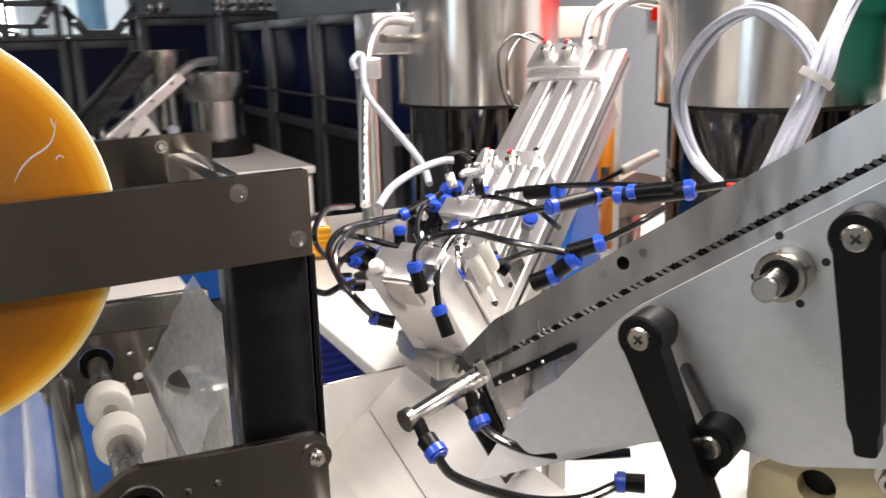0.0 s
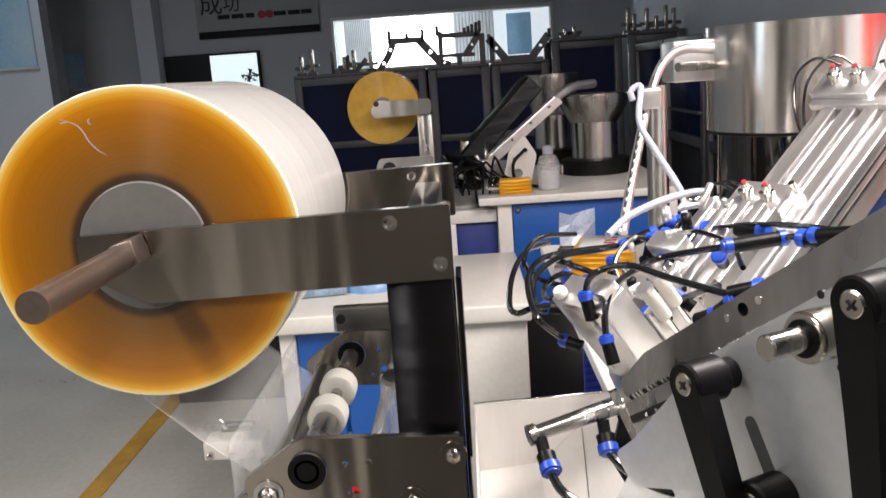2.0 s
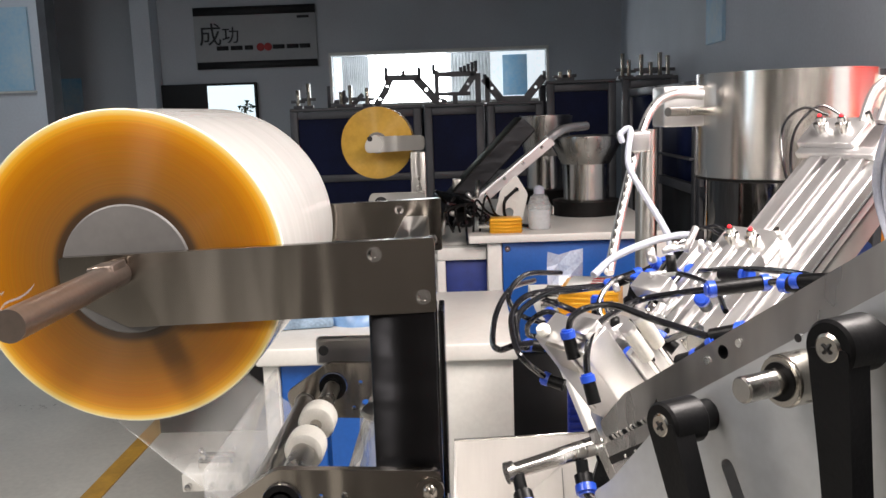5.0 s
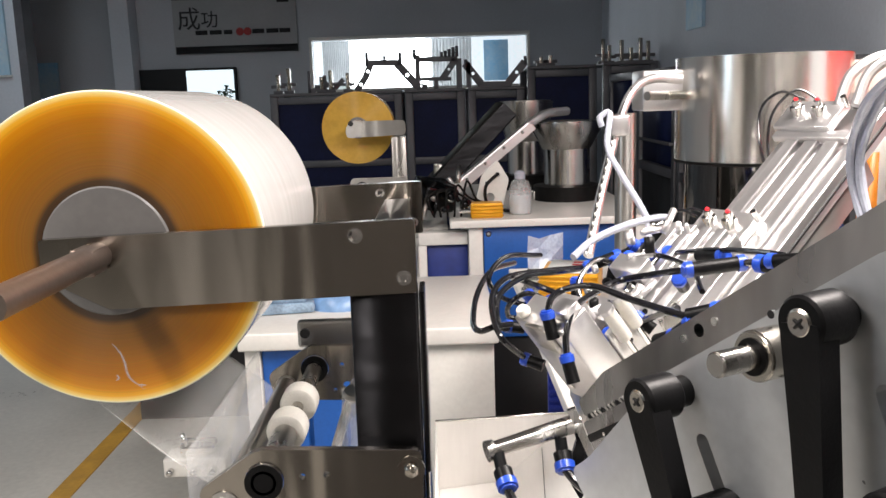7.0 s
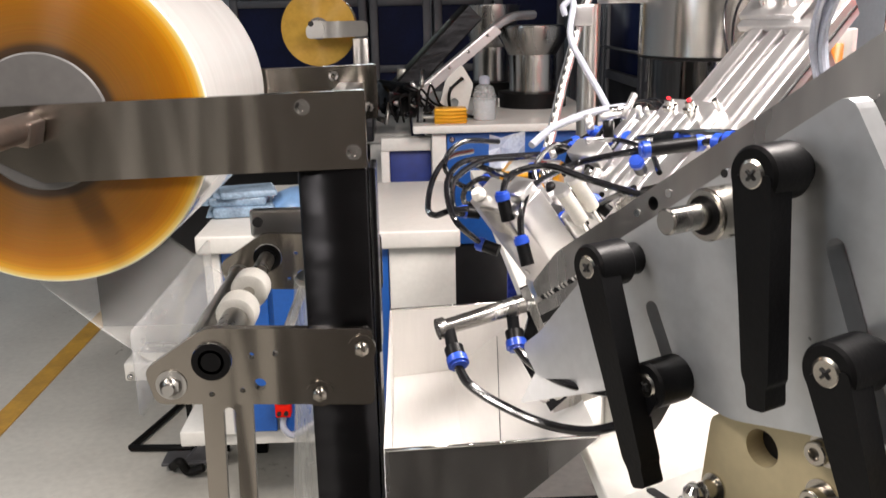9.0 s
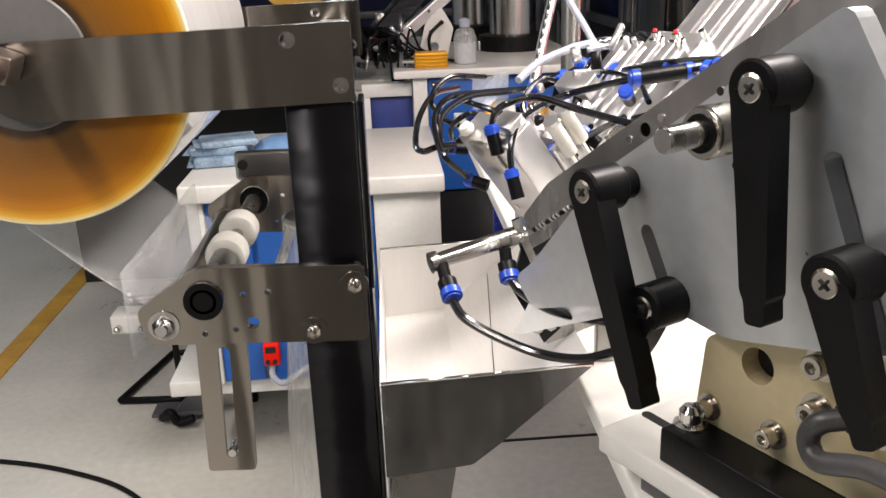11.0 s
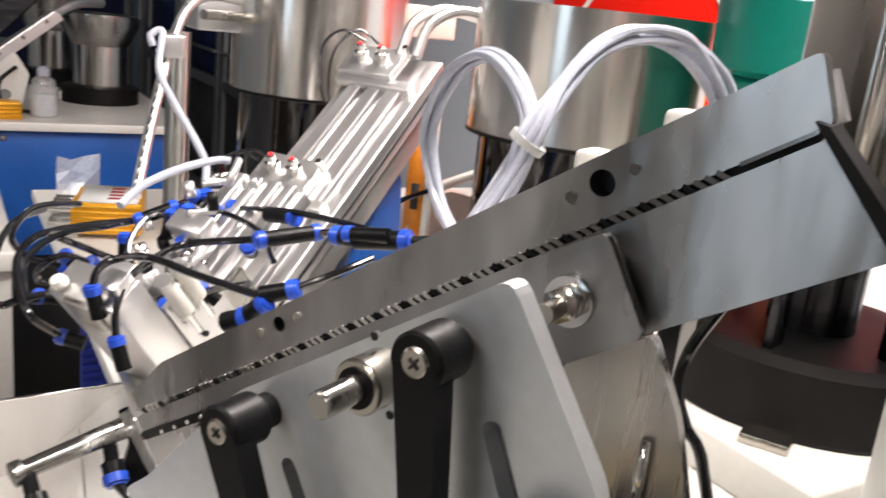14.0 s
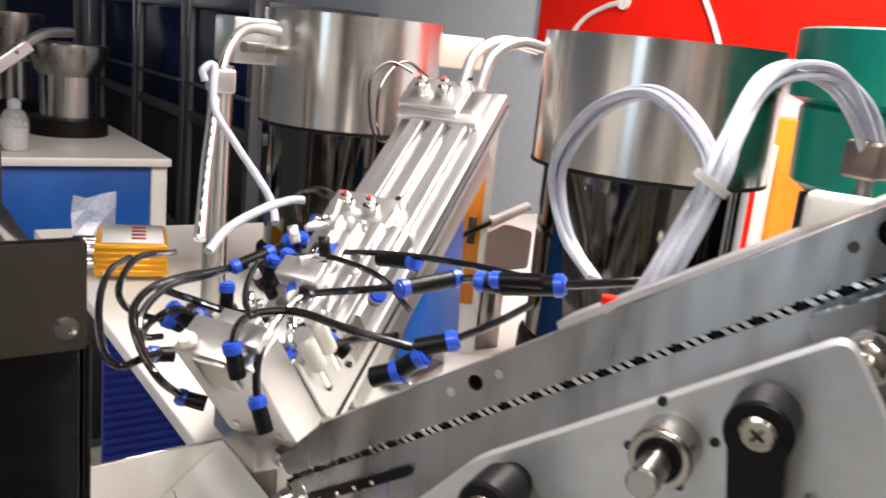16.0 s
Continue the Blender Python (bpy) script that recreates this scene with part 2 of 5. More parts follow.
def box(bm, a, b, bevel=0.0, m=None):
    """A box between two corners, its edges rounded by bevel."""
    a, b = Vector(a), Vector(b)
    t = Matrix.Translation((a + b) / 2) @ Matrix.Diagonal((*[max(abs(v), 1e-5) for v in (b - a)], 1))
    r = bmesh.ops.create_cube(bm, size=1, matrix=(m @ t) if m is not None else t)
    if bevel:
        es = list({e for v in r["verts"] for e in v.link_edges})
        bmesh.ops.bevel(bm, geom=es, offset=bevel, segments=2, affect="EDGES", profile=0.5)
    return bm


def B(a, b, bevel=0.0, m=None):
    return box(bmesh.new(), a, b, bevel, m)


def cyl(bm, p, q, r, r2=None, seg=24):
    p, q = Vector(p), Vector(q)
    d = q - p
    t = Matrix.Translation((p + q) / 2) @ d.to_track_quat("Z", "Y").to_matrix().to_4x4()
    bmesh.ops.create_cone(bm, cap_ends=True, segments=seg, radius1=r, radius2=r if r2 is None else r2,
                          depth=d.length, matrix=t)
    return bm


def C(p, q, r, r2=None, seg=24):
    return cyl(bmesh.new(), p, q, r, r2, seg)


def lathe(bm, profile, m=None, seg=48):
    """Turns (radius, height) pairs about z; a profile that ends where it began makes an open ring."""
    rings = []
    m = m if m is not None else Matrix()
    for r, z in profile:
        rings.append([bm.verts.new(m @ Vector((r * math.cos(2 * math.pi * i / seg), r * math.sin(2 * math.pi * i / seg), z)))
                      for i in range(seg)])
    for a, b in zip(rings, rings[1:]):
        for i in range(seg):
            bm.faces.new((a[i], a[(i + 1) % seg], b[(i + 1) % seg], b[i]))
    if tuple(profile[0]) == tuple(profile[-1]):
        bmesh.ops.remove_doubles(bm, verts=rings[0] + rings[-1], dist=1e-7)
        return bm
    for ring, r in ((rings[0], profile[0][0]), (rings[-1], profile[-1][0])):
        if r > 1e-4:
            bm.faces.new(ring)
    return bm


def LA(profile, m=None, seg=48):
    return lathe(bmesh.new(), profile, m, seg)


def spline(points, steps=8):
    p = [Vector(v) for v in points]
    p = [p[0] * 2 - p[1]] + p + [p[-1] * 2 - p[-2]]
    out = []
    for i in range(1, len(p) - 2):
        for k in range(steps):
            t = k / steps
            out.append(0.5 * (2 * p[i] + (p[i + 1] - p[i - 1]) * t + (2 * p[i - 1] - 5 * p[i] + 4 * p[i + 1] - p[i + 2]) * t * t
                              + (3 * p[i] - p[i - 1] - 3 * p[i + 1] + p[i + 2]) * t ** 3))
    out.append(p[-2])
    return out


def sweep(bm, points, r, seg=10, steps=8, smooth=True):
    pts = spline(points, steps) if smooth else [Vector(v) for v in points]
    up = Vector((0.13, 0.2, 1)).normalized()
    rings = []
    for i, c in enumerate(pts):
        d = (pts[min(i + 1, len(pts) - 1)] - pts[max(i - 1, 0)]).normalized()
        x = up.cross(d)
        if x.length < 1e-3:
            x = Vector((1, 0, 0))
        x.normalize()
        y = d.cross(x)
        up = y
        rings.append([bm.verts.new(c + (x * math.cos(2 * math.pi * k / seg) + y * math.sin(2 * math.pi * k / seg)) * r) for k in range(seg)])
    for a, b in zip(rings, rings[1:]):
        for k in range(seg):
            bm.faces.new((a[k], a[(k + 1) % seg], b[(k + 1) % seg], b[k]))
    bm.faces.new(rings[0]), bm.faces.new(rings[-1])
    return bm


def SW(points, r, seg=10, steps=8, smooth=True):
    return sweep(bmesh.new(), points, r, seg, steps, smooth)


def slot(cx, cz, length, width, angle=90, n=8):
    """The outline of a round-ended slot."""
    a, out = radians(angle), []
    for s in (1, -1):
        for k in range(n + 1):
            w = a - math.pi / 2 * s + s * math.pi * k / n if s > 0 else a + math.pi / 2 + math.pi * k / n
            out.append((cx + s * (length - width) / 2 * math.cos(a) + width / 2 * math.cos(w),
                        cz + s * (length - width) / 2 * math.sin(a) + width / 2 * math.sin(w)))
    return out


def disc(cx, cz, r, n=20):
    return [(cx + r * math.cos(2 * math.pi * k / n), cz + r * math.sin(2 * math.pi * k / n)) for k in range(n)]


def rounded(poly, r, n=4):
    """Rounds a polygon's corners."""
    out = []
    for i, p in enumerate(poly):
        p, a, b = Vector(p), Vector(poly[i - 1]), Vector(poly[(i + 1) % len(poly)])
        u, v = (a - p), (b - p)
        k = min(r, u.length * 0.45, v.length * 0.45)
        s, e = p + u.normalized() * k, p + v.normalized() * k
        for j in range(n + 1):
            t = j / n
            out.append(tuple((1 - t) ** 2 * s + 2 * t * (1 - t) * p + t * t * e))
    return out


def sheet(outline, y0, y1, holes=()):
    """A plate in the x, z plane from y0 to y1, with holes through it."""
    bm = bmesh.new()
    edges = []
    for loop in (outline, *holes):
        vs = [bm.verts.new((x, y0, z)) for x, z in loop]
        edges += [bm.edges.new((vs[i], vs[(i + 1) % len(vs)])) for i in range(len(vs))]
    r = bmesh.ops.triangle_fill(bm, use_beauty=True, use_dissolve=False, edges=edges)
    faces = [g for g in r["geom"] if isinstance(g, bmesh.types.BMFace)]
    x = bmesh.ops.extrude_face_region(bm, geom=faces)
    bmesh.ops.translate(bm, verts=[g for g in x["geom"] if isinstance(g, bmesh.types.BMVert)], vec=(0, y1 - y0, 0))
    return bm


def bolt(parent, p, axis, r=0.004, h=0.004, material=None, washer=True, hexed=True):
    """A screw head on a face, with its washer."""
    p, a = Vector(p), Vector(axis).normalized()
    b = part("bolt", C(p, p + a * h, r, r * 0.92, 6 if hexed else 18), material or CHROME, parent)
    if washer:
        part("washer", C(p - a * 0.0005, p + a * 0.0012, r * 1.5, None, 20), CHROME, b)
    return b


def stretch_wall(name, a, b, material, kind="structure", label="", category="wall"):
    return tagged(part(name, B(a, b), material, None, "", smooth=False), label, category, kind=kind)


# ---- the hall ----
tagged(part("floor", B((-4.3, -9.0, -0.1), (1.7, 8.1, 0)), FLOORMAT, smooth=False), "grey-beige painted concrete floor of the workshop, scuffed", "floor", kind="structure")
for k, (a, b) in enumerate((((-1.272, 1.2, 0), (-1.2, 7.3, 0.004)),)):
    tagged(part("floor_marking", B(a, b), YELLOW, smooth=False), "worn yellow lane line painted on the floor", "floor marking", kind="structure")
tagged(part("floor_joint", B((-0.2, 1.824, 0), (1.5, 1.832, 0.003)), DARK, smooth=False), "dark joint line in the floor", "floor joint", kind="structure")
# closes the hall out of view; its dark colour deepens the shadows
stretch_wall("ceiling", (-4.3, -9.1, 2.9), (1.8, 8.1, 3.0), CEILMAT, label="unseen workshop ceiling, coloured dark to cut fill light", category="ceiling")
# the far wall, with a long glazed opening
WX0, WX1, WZ0, WZ1 = -1.03, 0.81, 1.32, 1.73
for a, b in (((-4.2, 7.5, 0), (WX0, 7.62, 2.9)), ((WX1, 7.5, 0), (1.55, 7.62, 2.9)),
             ((WX0, 7.5, 0), (WX1, 7.62, WZ0)), ((WX0, 7.5, WZ1), (WX1, 7.62, 2.9))):
    stretch_wall("wall_north", a, b, WALLMAT, label="dim grey painted far wall of the hall")
# side walls are split: unseen stretches get the dark reflection colour
stretch_wall("wall_east", (1.45, -9.0, 0), (1.57, -0.3, 2.9), DARKWALL, label="unseen stretch of side wall, coloured dark for the metal to mirror")
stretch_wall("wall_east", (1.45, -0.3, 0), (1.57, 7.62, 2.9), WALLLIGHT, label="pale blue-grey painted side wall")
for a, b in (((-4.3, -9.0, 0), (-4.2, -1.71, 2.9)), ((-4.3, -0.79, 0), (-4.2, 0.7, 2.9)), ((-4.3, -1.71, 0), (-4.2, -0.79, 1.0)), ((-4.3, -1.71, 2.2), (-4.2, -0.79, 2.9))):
    stretch_wall("wall_west", a, b, DARKWALL, label="unseen side wall round a window, coloured dark for the metal to mirror")
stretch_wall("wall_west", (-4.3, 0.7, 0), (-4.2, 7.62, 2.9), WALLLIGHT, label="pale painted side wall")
# added out of view: a dark screen that darkens the arm's reflection
stretch_wall("arm_reflection_screen", (-0.27, -0.66, 0), (1.45, -0.56, 2.9), DARKWALL, label="unseen dark screen added behind the camera for the steel arm to mirror")
# out of view, darkened only for what the metal mirrors
stretch_wall("wall_south", (-4.3, -9.1, 0), (1.57, -9.0, 2.9), DARKWALL, label="unseen end wall, coloured dark for the metal to mirror")
stretch_wall("wall_pier", (-4.2, 6.2, 0), (-2.92, 6.32, 2.9), WALLLIGHT, label="pale wall pier beside the recess")
stretch_wall("wall_pier_edge", (-2.918, 6.19, 0), (-2.86, 6.34, 2.9), FRAMEGREY, label="dark edge trim of the wall pier", category="trim")
stretch_wall("wall_column", (-2.66, 7.3, 0), (-2.5, 7.5, 2.9), WALLLIGHT, label="pale wall column with a pipe chase")

win = thing("window_1", "long interior window with bright daylight behind it", "window", kind="structure")
part("window_frame", B((WX0 - 0.02, 7.47, WZ1), (WX1 + 0.02, 7.5, WZ1 + 0.03), 0.004), WHITEPAINT, win)
part("window_sill", B((WX0 - 0.02, 7.45, WZ0 - 0.03), (WX1 + 0.02, 7.5, WZ0), 0.004), WHITEPAINT, win)
for x in (WX0 - 0.02, WX1 - 0.005):
    part("jamb", B((x, 7.47, WZ0), (x + 0.025, 7.5, WZ1), 0.004), WHITEPAINT, win)
bd = thing("backdrop", "bright daylit room behind the interior window", "backdrop", kind="structure")
part("daylight", B((-0.78, 7.95, 1.0), (-0.05, 7.97, 2.1)), WINDOWGLOW, bd, smooth=False)
# this wall glows in place of daylight falling on it
part("glowing_room_wall", B((-1.6, 8.0, 0.8), (1.4, 8.02, 2.3)), PALEGLOW, bd, smooth=False)
bm = bmesh.new()
for i in range(14):
    cyl(bm, (-0.98 + i * 0.017, 7.9, 1.1), (-0.98 + i * 0.017, 7.9, 2.1), 0.011, None, 10)
for i in range(12):
    cyl(bm, (0.0 + i * 0.03, 7.92, 1.1), (0.0 + i * 0.03, 7.92, 2.1), 0.018, None, 10)
part("curtain", bm, PAPER, bd, "pleated pale curtain")
part("poster", B((0.46, 7.93, 1.36), (0.68, 7.95, 1.72)), SKYPAPER, bd, "pale blue poster")

# the banner on the far wall
ban = thing("wall_banner", "white wall banner with black bars and dark Chinese characters", "banner")
part("panel", B((-2.185, 7.475, 1.655), (-1.143, 7.497, 2.17)), mat("banner_grey", (0.36, 0.37, 0.38), 0.6, 0, 3, 0.05), ban, smooth=False)
part("bar", B((-2.185, 7.468, 2.1), (-1.143, 7.474, 2.17)), INK, ban)
part("bar", B((-2.175, 7.468, 1.655), (-1.143, 7.474, 1.715)), INK, ban)


def lettering(body, size, x, z, y, parent, material=INK, thin=0.004):
    cu = bpy.data.curves.new("lettering", "FONT")
    cu.body, cu.size, cu.extrude = body, size, thin
    tmp = new("lettering", cu)
    me = bpy.data.meshes.new_from_object(tmp.evaluated_get(bpy.context.evaluated_depsgraph_get()))
    bpy.data.objects.remove(tmp)
    me.materials.clear()
    me.materials.append(material)
    ob = new("lettering", me)
    ob.parent = parent
    ob.matrix_basis = pose(x, y, z, 90, 0, 0)
    return ob


lettering("\u6210", 0.2, -2.15, 1.87, 7.47, ban)
lettering("\u529f", 0.15, -1.95, 1.88, 7.47, ban)
for x0, x1 in ((-2.0, -1.9), (-1.88, -1.78), (-1.76, -1.69), (-1.52, -1.42), (-1.4, -1.3), (-1.29, -1.2)):
    part("text_bar", B((x0, 7.468, 1.81), (x1, 7.474, 1.845)), INK, ban)
for x in (-1.625, -1.56):
    part("red_dot", C((x, 7.474, 1.828), (x, 7.466, 1.828), 0.033), INKRED, ban, "red round emblem")
part("text_bar", B((-1.3, 7.468, 2.06), (-1.2, 7.474, 2.08)), INK, ban)

for nm, a, b, lab in (("wall_poster", (-3.6, 6.17, 1.48), (-2.985, 6.195, 2.06), "pale blue poster with white swirls on the pier"),
                      ("wall_poster", (-3.38, 7.47, 1.32), (-3.2, 7.495, 1.62), "dim blue notice on the far wall")):
    po = thing(nm, lab, "poster")
    part("print", B(a, b), SKYPAPER, po, smooth=False)
    part("edge", B((a[0] - 0.01, a[1] + 0.004, a[2] - 0.015), (b[0] + 0.01, b[1] - 0.002, a[2])), PAPER, po)
po = thing("wall_poster", "blue poster hung on the side wall", "poster")
part("print", B((1.43, 4.6, 1.55), (1.448, 4.9, 2.2)), SKYPAPER, po, smooth=False)
dw = thing("wall_screen", "dark framed opening with a pale lit half and a plant", "opening")
part("frame", B((-2.5, 7.45, 1.15), (-1.68, 7.498, 1.535), 0.004), DARK, dw)
part("pane", B((-2.1, 7.44, 1.16), (-1.7, 7.448, 1.515)), DOORGLOW, dw, smooth=False)
bm = bmesh.new()
random.seed(4)
for i in range(40):
    a = random.uniform(0, 6.28)
    r = random.uniform(0.01, 0.07)
    c = Vector((-1.77 + r * math.cos(a), 7.42, 1.32 + abs(r * math.sin(a)) * 1.2 - 0.03))
    vs = [bm.verts.new(c + Vector((random.uniform(-0.03, 0.03), random.uniform(-0.01, 0.01), random.uniform(-0.03, 0.03)))) for _ in range(3)]
    bm.faces.new(vs)
part("plant", bm, mat("dark_leaf", (0.02, 0.05, 0.025), 0.5), dw, "dark potted plant leaves", smooth=False)

fan = thing("ceiling_fan", "small grey ceiling fan on a rod", "fan", pose(-0.33, 6.0, 2.05))
part("rod", C((0, 0, 0.06), (0, 0, 0.85), 0.012), FRAMEGREY, fan)
part("hub", LA([(0.0, -0.03), (0.05, -0.02), (0.06, 0.02), (0.03, 0.06)]), WALLMAT, fan)
for k in range(3):
    part("blade", B((0.05, -0.025, 0), (0.36, 0.025, 0.006), 0.002, pose(0, 0, 0, 8, 0, 5 + 120 * k)), WALLMAT, fan)


# ---- the row of machine frames in the background ----
def machine_frame(x0, x1, y, z0, z1, mid=None, label="grey steel equipment rack with dark navy panels, stood in a row"):
    f = thing("equipment_rack", label, "equipment rack", group="equipment racks in the background")
    for x in (x0, x1 - 0.05):
        for yy in (y, y + 0.5):
            part("post", B((x, yy, 0), (x + 0.05, yy + 0.05, z1), 0.004), FRAMEGREY, f)
    for z in (z0, z1 - 0.05, (z0 + z1) / 2):
        part("rail", B((x0 + 0.05, y, z), (x1 - 0.05, y + 0.045, z + 0.045), 0.003), FRAMEGREY, f)
    part("panel", B((x0 + 0.05, y + 0.02, z0 + 0.045), (x1 - 0.05, y + 0.035, (z0 + z1) / 2)), NAVY, f, smooth=False)
    part("panel", B((x0 + 0.05, y + 0.02, (z0 + z1) / 2 + 0.045), (x1 - 0.05, y + 0.035, z1 - 0.05)), NAVY, f, smooth=False)
    part("tabletop", B((x0, y, z1), (x1, y + 0.55, z1 + 0.02), 0.004), FRAMEGREY, f)
    return f


for x0, x1, z1 in ((-1.04, -0.2, 1.26), (-0.18, 0.2, 1.26), (0.22, 0.58, 1.26), (0.6, 1.04, 1.38), (1.08, 1.43, 1.39)):
    machine_frame(x0, x1, 5.5, 0.35, z1)


for y0 in (2.75, 3.45, 4.15):
    f = thing("equipment_rack", "dark steel equipment rack with navy panels along the side wall", "equipment rack", group="equipment racks in the background")
    for yy in (y0, y0 + 0.62):
        for x in (0.98, 1.38):
            part("post", B((x, yy, 0), (x + 0.045, yy + 0.045, 1.32), 0.003), FRAMEGREY, f)
    for z in (0.4, 0.86, 1.28):
        part("rail", B((0.98, y0 + 0.046, z), (1.02, y0 + 0.619, z + 0.04), 0.003), FRAMEGREY, f)
        part("cross_rail", B((1.026, y0, z), (1.379, y0 + 0.04, z + 0.04), 0.003), FRAMEGREY, f)
    part("panel", B((0.996, y0 + 0.05, 0.905), (1.006, y0 + 0.615, 1.275)), NAVY, f)
    part("panel", B((0.996, y0 + 0.05, 0.445), (1.006, y0 + 0.615, 0.855)), DARK, f)
    part("panel", B((1.03, y0 + 0.012, 0.905), (1.375, y0 + 0.024, 1.275)), NAVY, f)
    part("shelf", B((0.96, y0, 1.0), (0.979, y0 + 0.6, 1.012), 0.002), FRAMEGREY, f)


def strip(p, q, w):
    """The outline of a flat bar from p to q, w wide."""
    p, q = Vector(p), Vector(q)
    n = Vector((p.y - q.y, q.x - p.x)).normalized() * (w / 2)
    return [tuple(v) for v in (p - n, q - n, q + n, p + n)]


def bracket_arm(bars, pins):
    """Flat grey bars and round pins, all standing on a rack's top."""
    b = thing("mounting_bracket", "dark grey perforated mounting bracket standing on an equipment rack", "bracket", group="brackets on the machine frames")
    for k, (p, q, w) in enumerate(bars):
        y = 5.62 + 0.013 * (k % 3)
        mid = ((p[0] + q[0]) / 2, (p[1] + q[1]) / 2)
        holes = [disc(mid[0], mid[1], w * 0.22, 10)] if w > 0.04 else []
        part("bar", sheet(strip(p, q, w), y, y + 0.012, holes), FRAMEGREY, b, smooth=False)
    for x, z0, z1 in pins:
        part("pin", C((x, 5.626, z0), (x, 5.626, z1), 0.011, None, 10), FRAMEGREY, b)


bracket_arm([((-0.43, 1.458), (-0.2, 1.455), 0.038), ((-0.4, 1.45), (-0.44, 1.36), 0.042), ((-0.44, 1.365), (-0.5, 1.282), 0.042), ((-0.23, 1.45), (-0.1, 1.3), 0.052), ((-0.12, 1.31), (-0.04, 1.285), 0.045)],
            [(-0.423, 1.44, 1.525), (-0.209, 1.44, 1.52), (-0.31, 1.46, 1.5)])
bracket_arm([((-0.11, 1.47), (0.16, 1.468), 0.032), ((-0.1, 1.345), (0.12, 1.342), 0.024), ((-0.097, 1.282), (-0.097, 1.5), 0.03), ((0.15, 1.465), (0.06, 1.34), 0.042), ((0.17, 1.282), (0.17, 1.47), 0.036), ((0.02, 1.282), (0.02, 1.35), 0.03)],
            [(-0.115, 1.47, 1.535), (0.06, 1.48, 1.512), (0.085, 1.48, 1.52), (0.11, 1.48, 1.53), (0.135, 1.48, 1.54), (0.158, 1.48, 1.548)])
bracket_arm([((0.21, 1.435), (0.31, 1.305), 0.05), ((0.29, 1.3), (0.51, 1.298), 0.036), ((0.49, 1.305), (0.6, 1.435), 0.05), ((0.23, 1.282), (0.23, 1.44), 0.03)], [(0.215, 1.42, 1.46), (0.6, 1.42, 1.47)])
bracket_arm([((-0.8, 1.282), (-0.68, 1.34), 0.03), ((-0.66, 1.282), (-0.58, 1.36), 0.03)], [(-0.8, 1.28, 1.42), (-0.7, 1.28, 1.39)])
random.seed(9)
for x, h in ((-1.0, 0.12), (-0.93, 0.16), (-0.72, 0.1), (-0.66, 0.14), (-0.55, 0.12), (0.7, 0.06), (0.76, 0.07),
             (1.1, 0.16), (1.14, 0.12), (1.22, 0.15), (1.28, 0.1), (1.34, 0.16), (1.39, 0.14)):
    z = 1.28 if x < 0.59 else 1.4
    g = thing("upright_fixture", "short steel upright fixture standing on an equipment rack", "fixture", pose(x, 5.6, z), group="steel uprights on the machine frames")
    part("upright", B((-0.012, 0, 0), (0.012, 0.03, h), 0.002), STEEL_H, g)
    part("crosspiece", B((-0.045, 0.004, h * 0.3), (0.045, 0.024, h * 0.3 + 0.02), 0.002), FRAMEGREY, g)
    part("base_block", B((-0.03, -0.005, 0), (0.03, 0.035, 0.02), 0.002), FRAMEGREY, g)

# ---- the neighbouring machine ----
nb = thing("neighbour_table", "white machine table with bright blue front panel", "machine table")
part("tabletop", B((0.045, 2.43, 0.843), (0.637, 3.5, 0.866), 0.004), WHITEPAINT, nb)
part("panel", B((0.145, 2.46, 0.5), (0.587, 2.475, 0.838), 0.002), BLUEPANEL, nb)
# a near-black sheet stands in for the shade of the open bay
part("bay_shade_sheet", B((0.145, 2.47, 0.05), (0.587, 2.49, 0.498)), DARK, nb)
for x in (0.1, 0.589):
    part("leg", B((x, 2.45, 0.0), (x + 0.042, 2.5, 0.843), 0.003), WHITEPAINT, nb)
part("side_panel", B((0.1, 2.5, 0.05), (0.118, 3.45, 0.8)), WHITEPAINT, nb)
bolt(nb, (0.16, 2.46, 0.82), (0, -1, 0), 0.006, 0.003)
nb2 = thing("neighbour_side_table", "white steel side table with a dark open bay and navy door", "machine table")
part("tabletop", B((-1.2, 2.62, 0.79), (0.04, 3.3, 0.82), 0.004), WHITEPAINT, nb2)
part("post", B((-0.09, 2.63, 0.0), (-0.05, 2.67, 0.79), 0.003), WHITEPAINT, nb2)
part("post", B((0.04, 2.55, 0.0), (0.085, 2.6, 0.8), 0.003), WHITEPAINT, nb2)
part("door", B((-0.026, 2.5, 0.1), (0.098, 2.52, 0.785), 0.002), mat("blue_door", (0.012, 0.03, 0.2), 0.4), nb2)
part("rail", B((-0.05, 2.48, 0.787), (0.098, 2.53, 0.825), 0.002), WHITEPAINT, nb2)
part("post", B((-0.052, 2.48, 0.0), (-0.027, 2.53, 0.786), 0.002), WHITEPAINT, nb2)
# coloured near-black for the shade at the back of the bay
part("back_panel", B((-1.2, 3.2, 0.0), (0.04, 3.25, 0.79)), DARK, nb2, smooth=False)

cab = thing("film_machine_cabinet", "white steel machine cabinet with blue doors on castors", "cabinet")
part("body", B((-0.02, 1.72, 0.12), (0.125, 2.22, 0.7), 0.004), WHITEPAINT, cab)
part("worktop", B((-0.43, 1.7, 0.7), (0.135, 2.25, 0.74), 0.005), WHITEPAINT, cab)
part("door", B((-0.28, 1.725, 0.266), (-0.022, 1.74, 0.698), 0.003), BLUEPANEL, cab)
part("base_slab", B((-0.52, 1.75, 0.224), (-0.021, 2.2, 0.262), 0.004), WHITEPAINT, cab)
part("post", B((-0.42, 1.72, 0.266), (-0.385, 1.745, 0.7), 0.003), WHITEPAINT, cab)
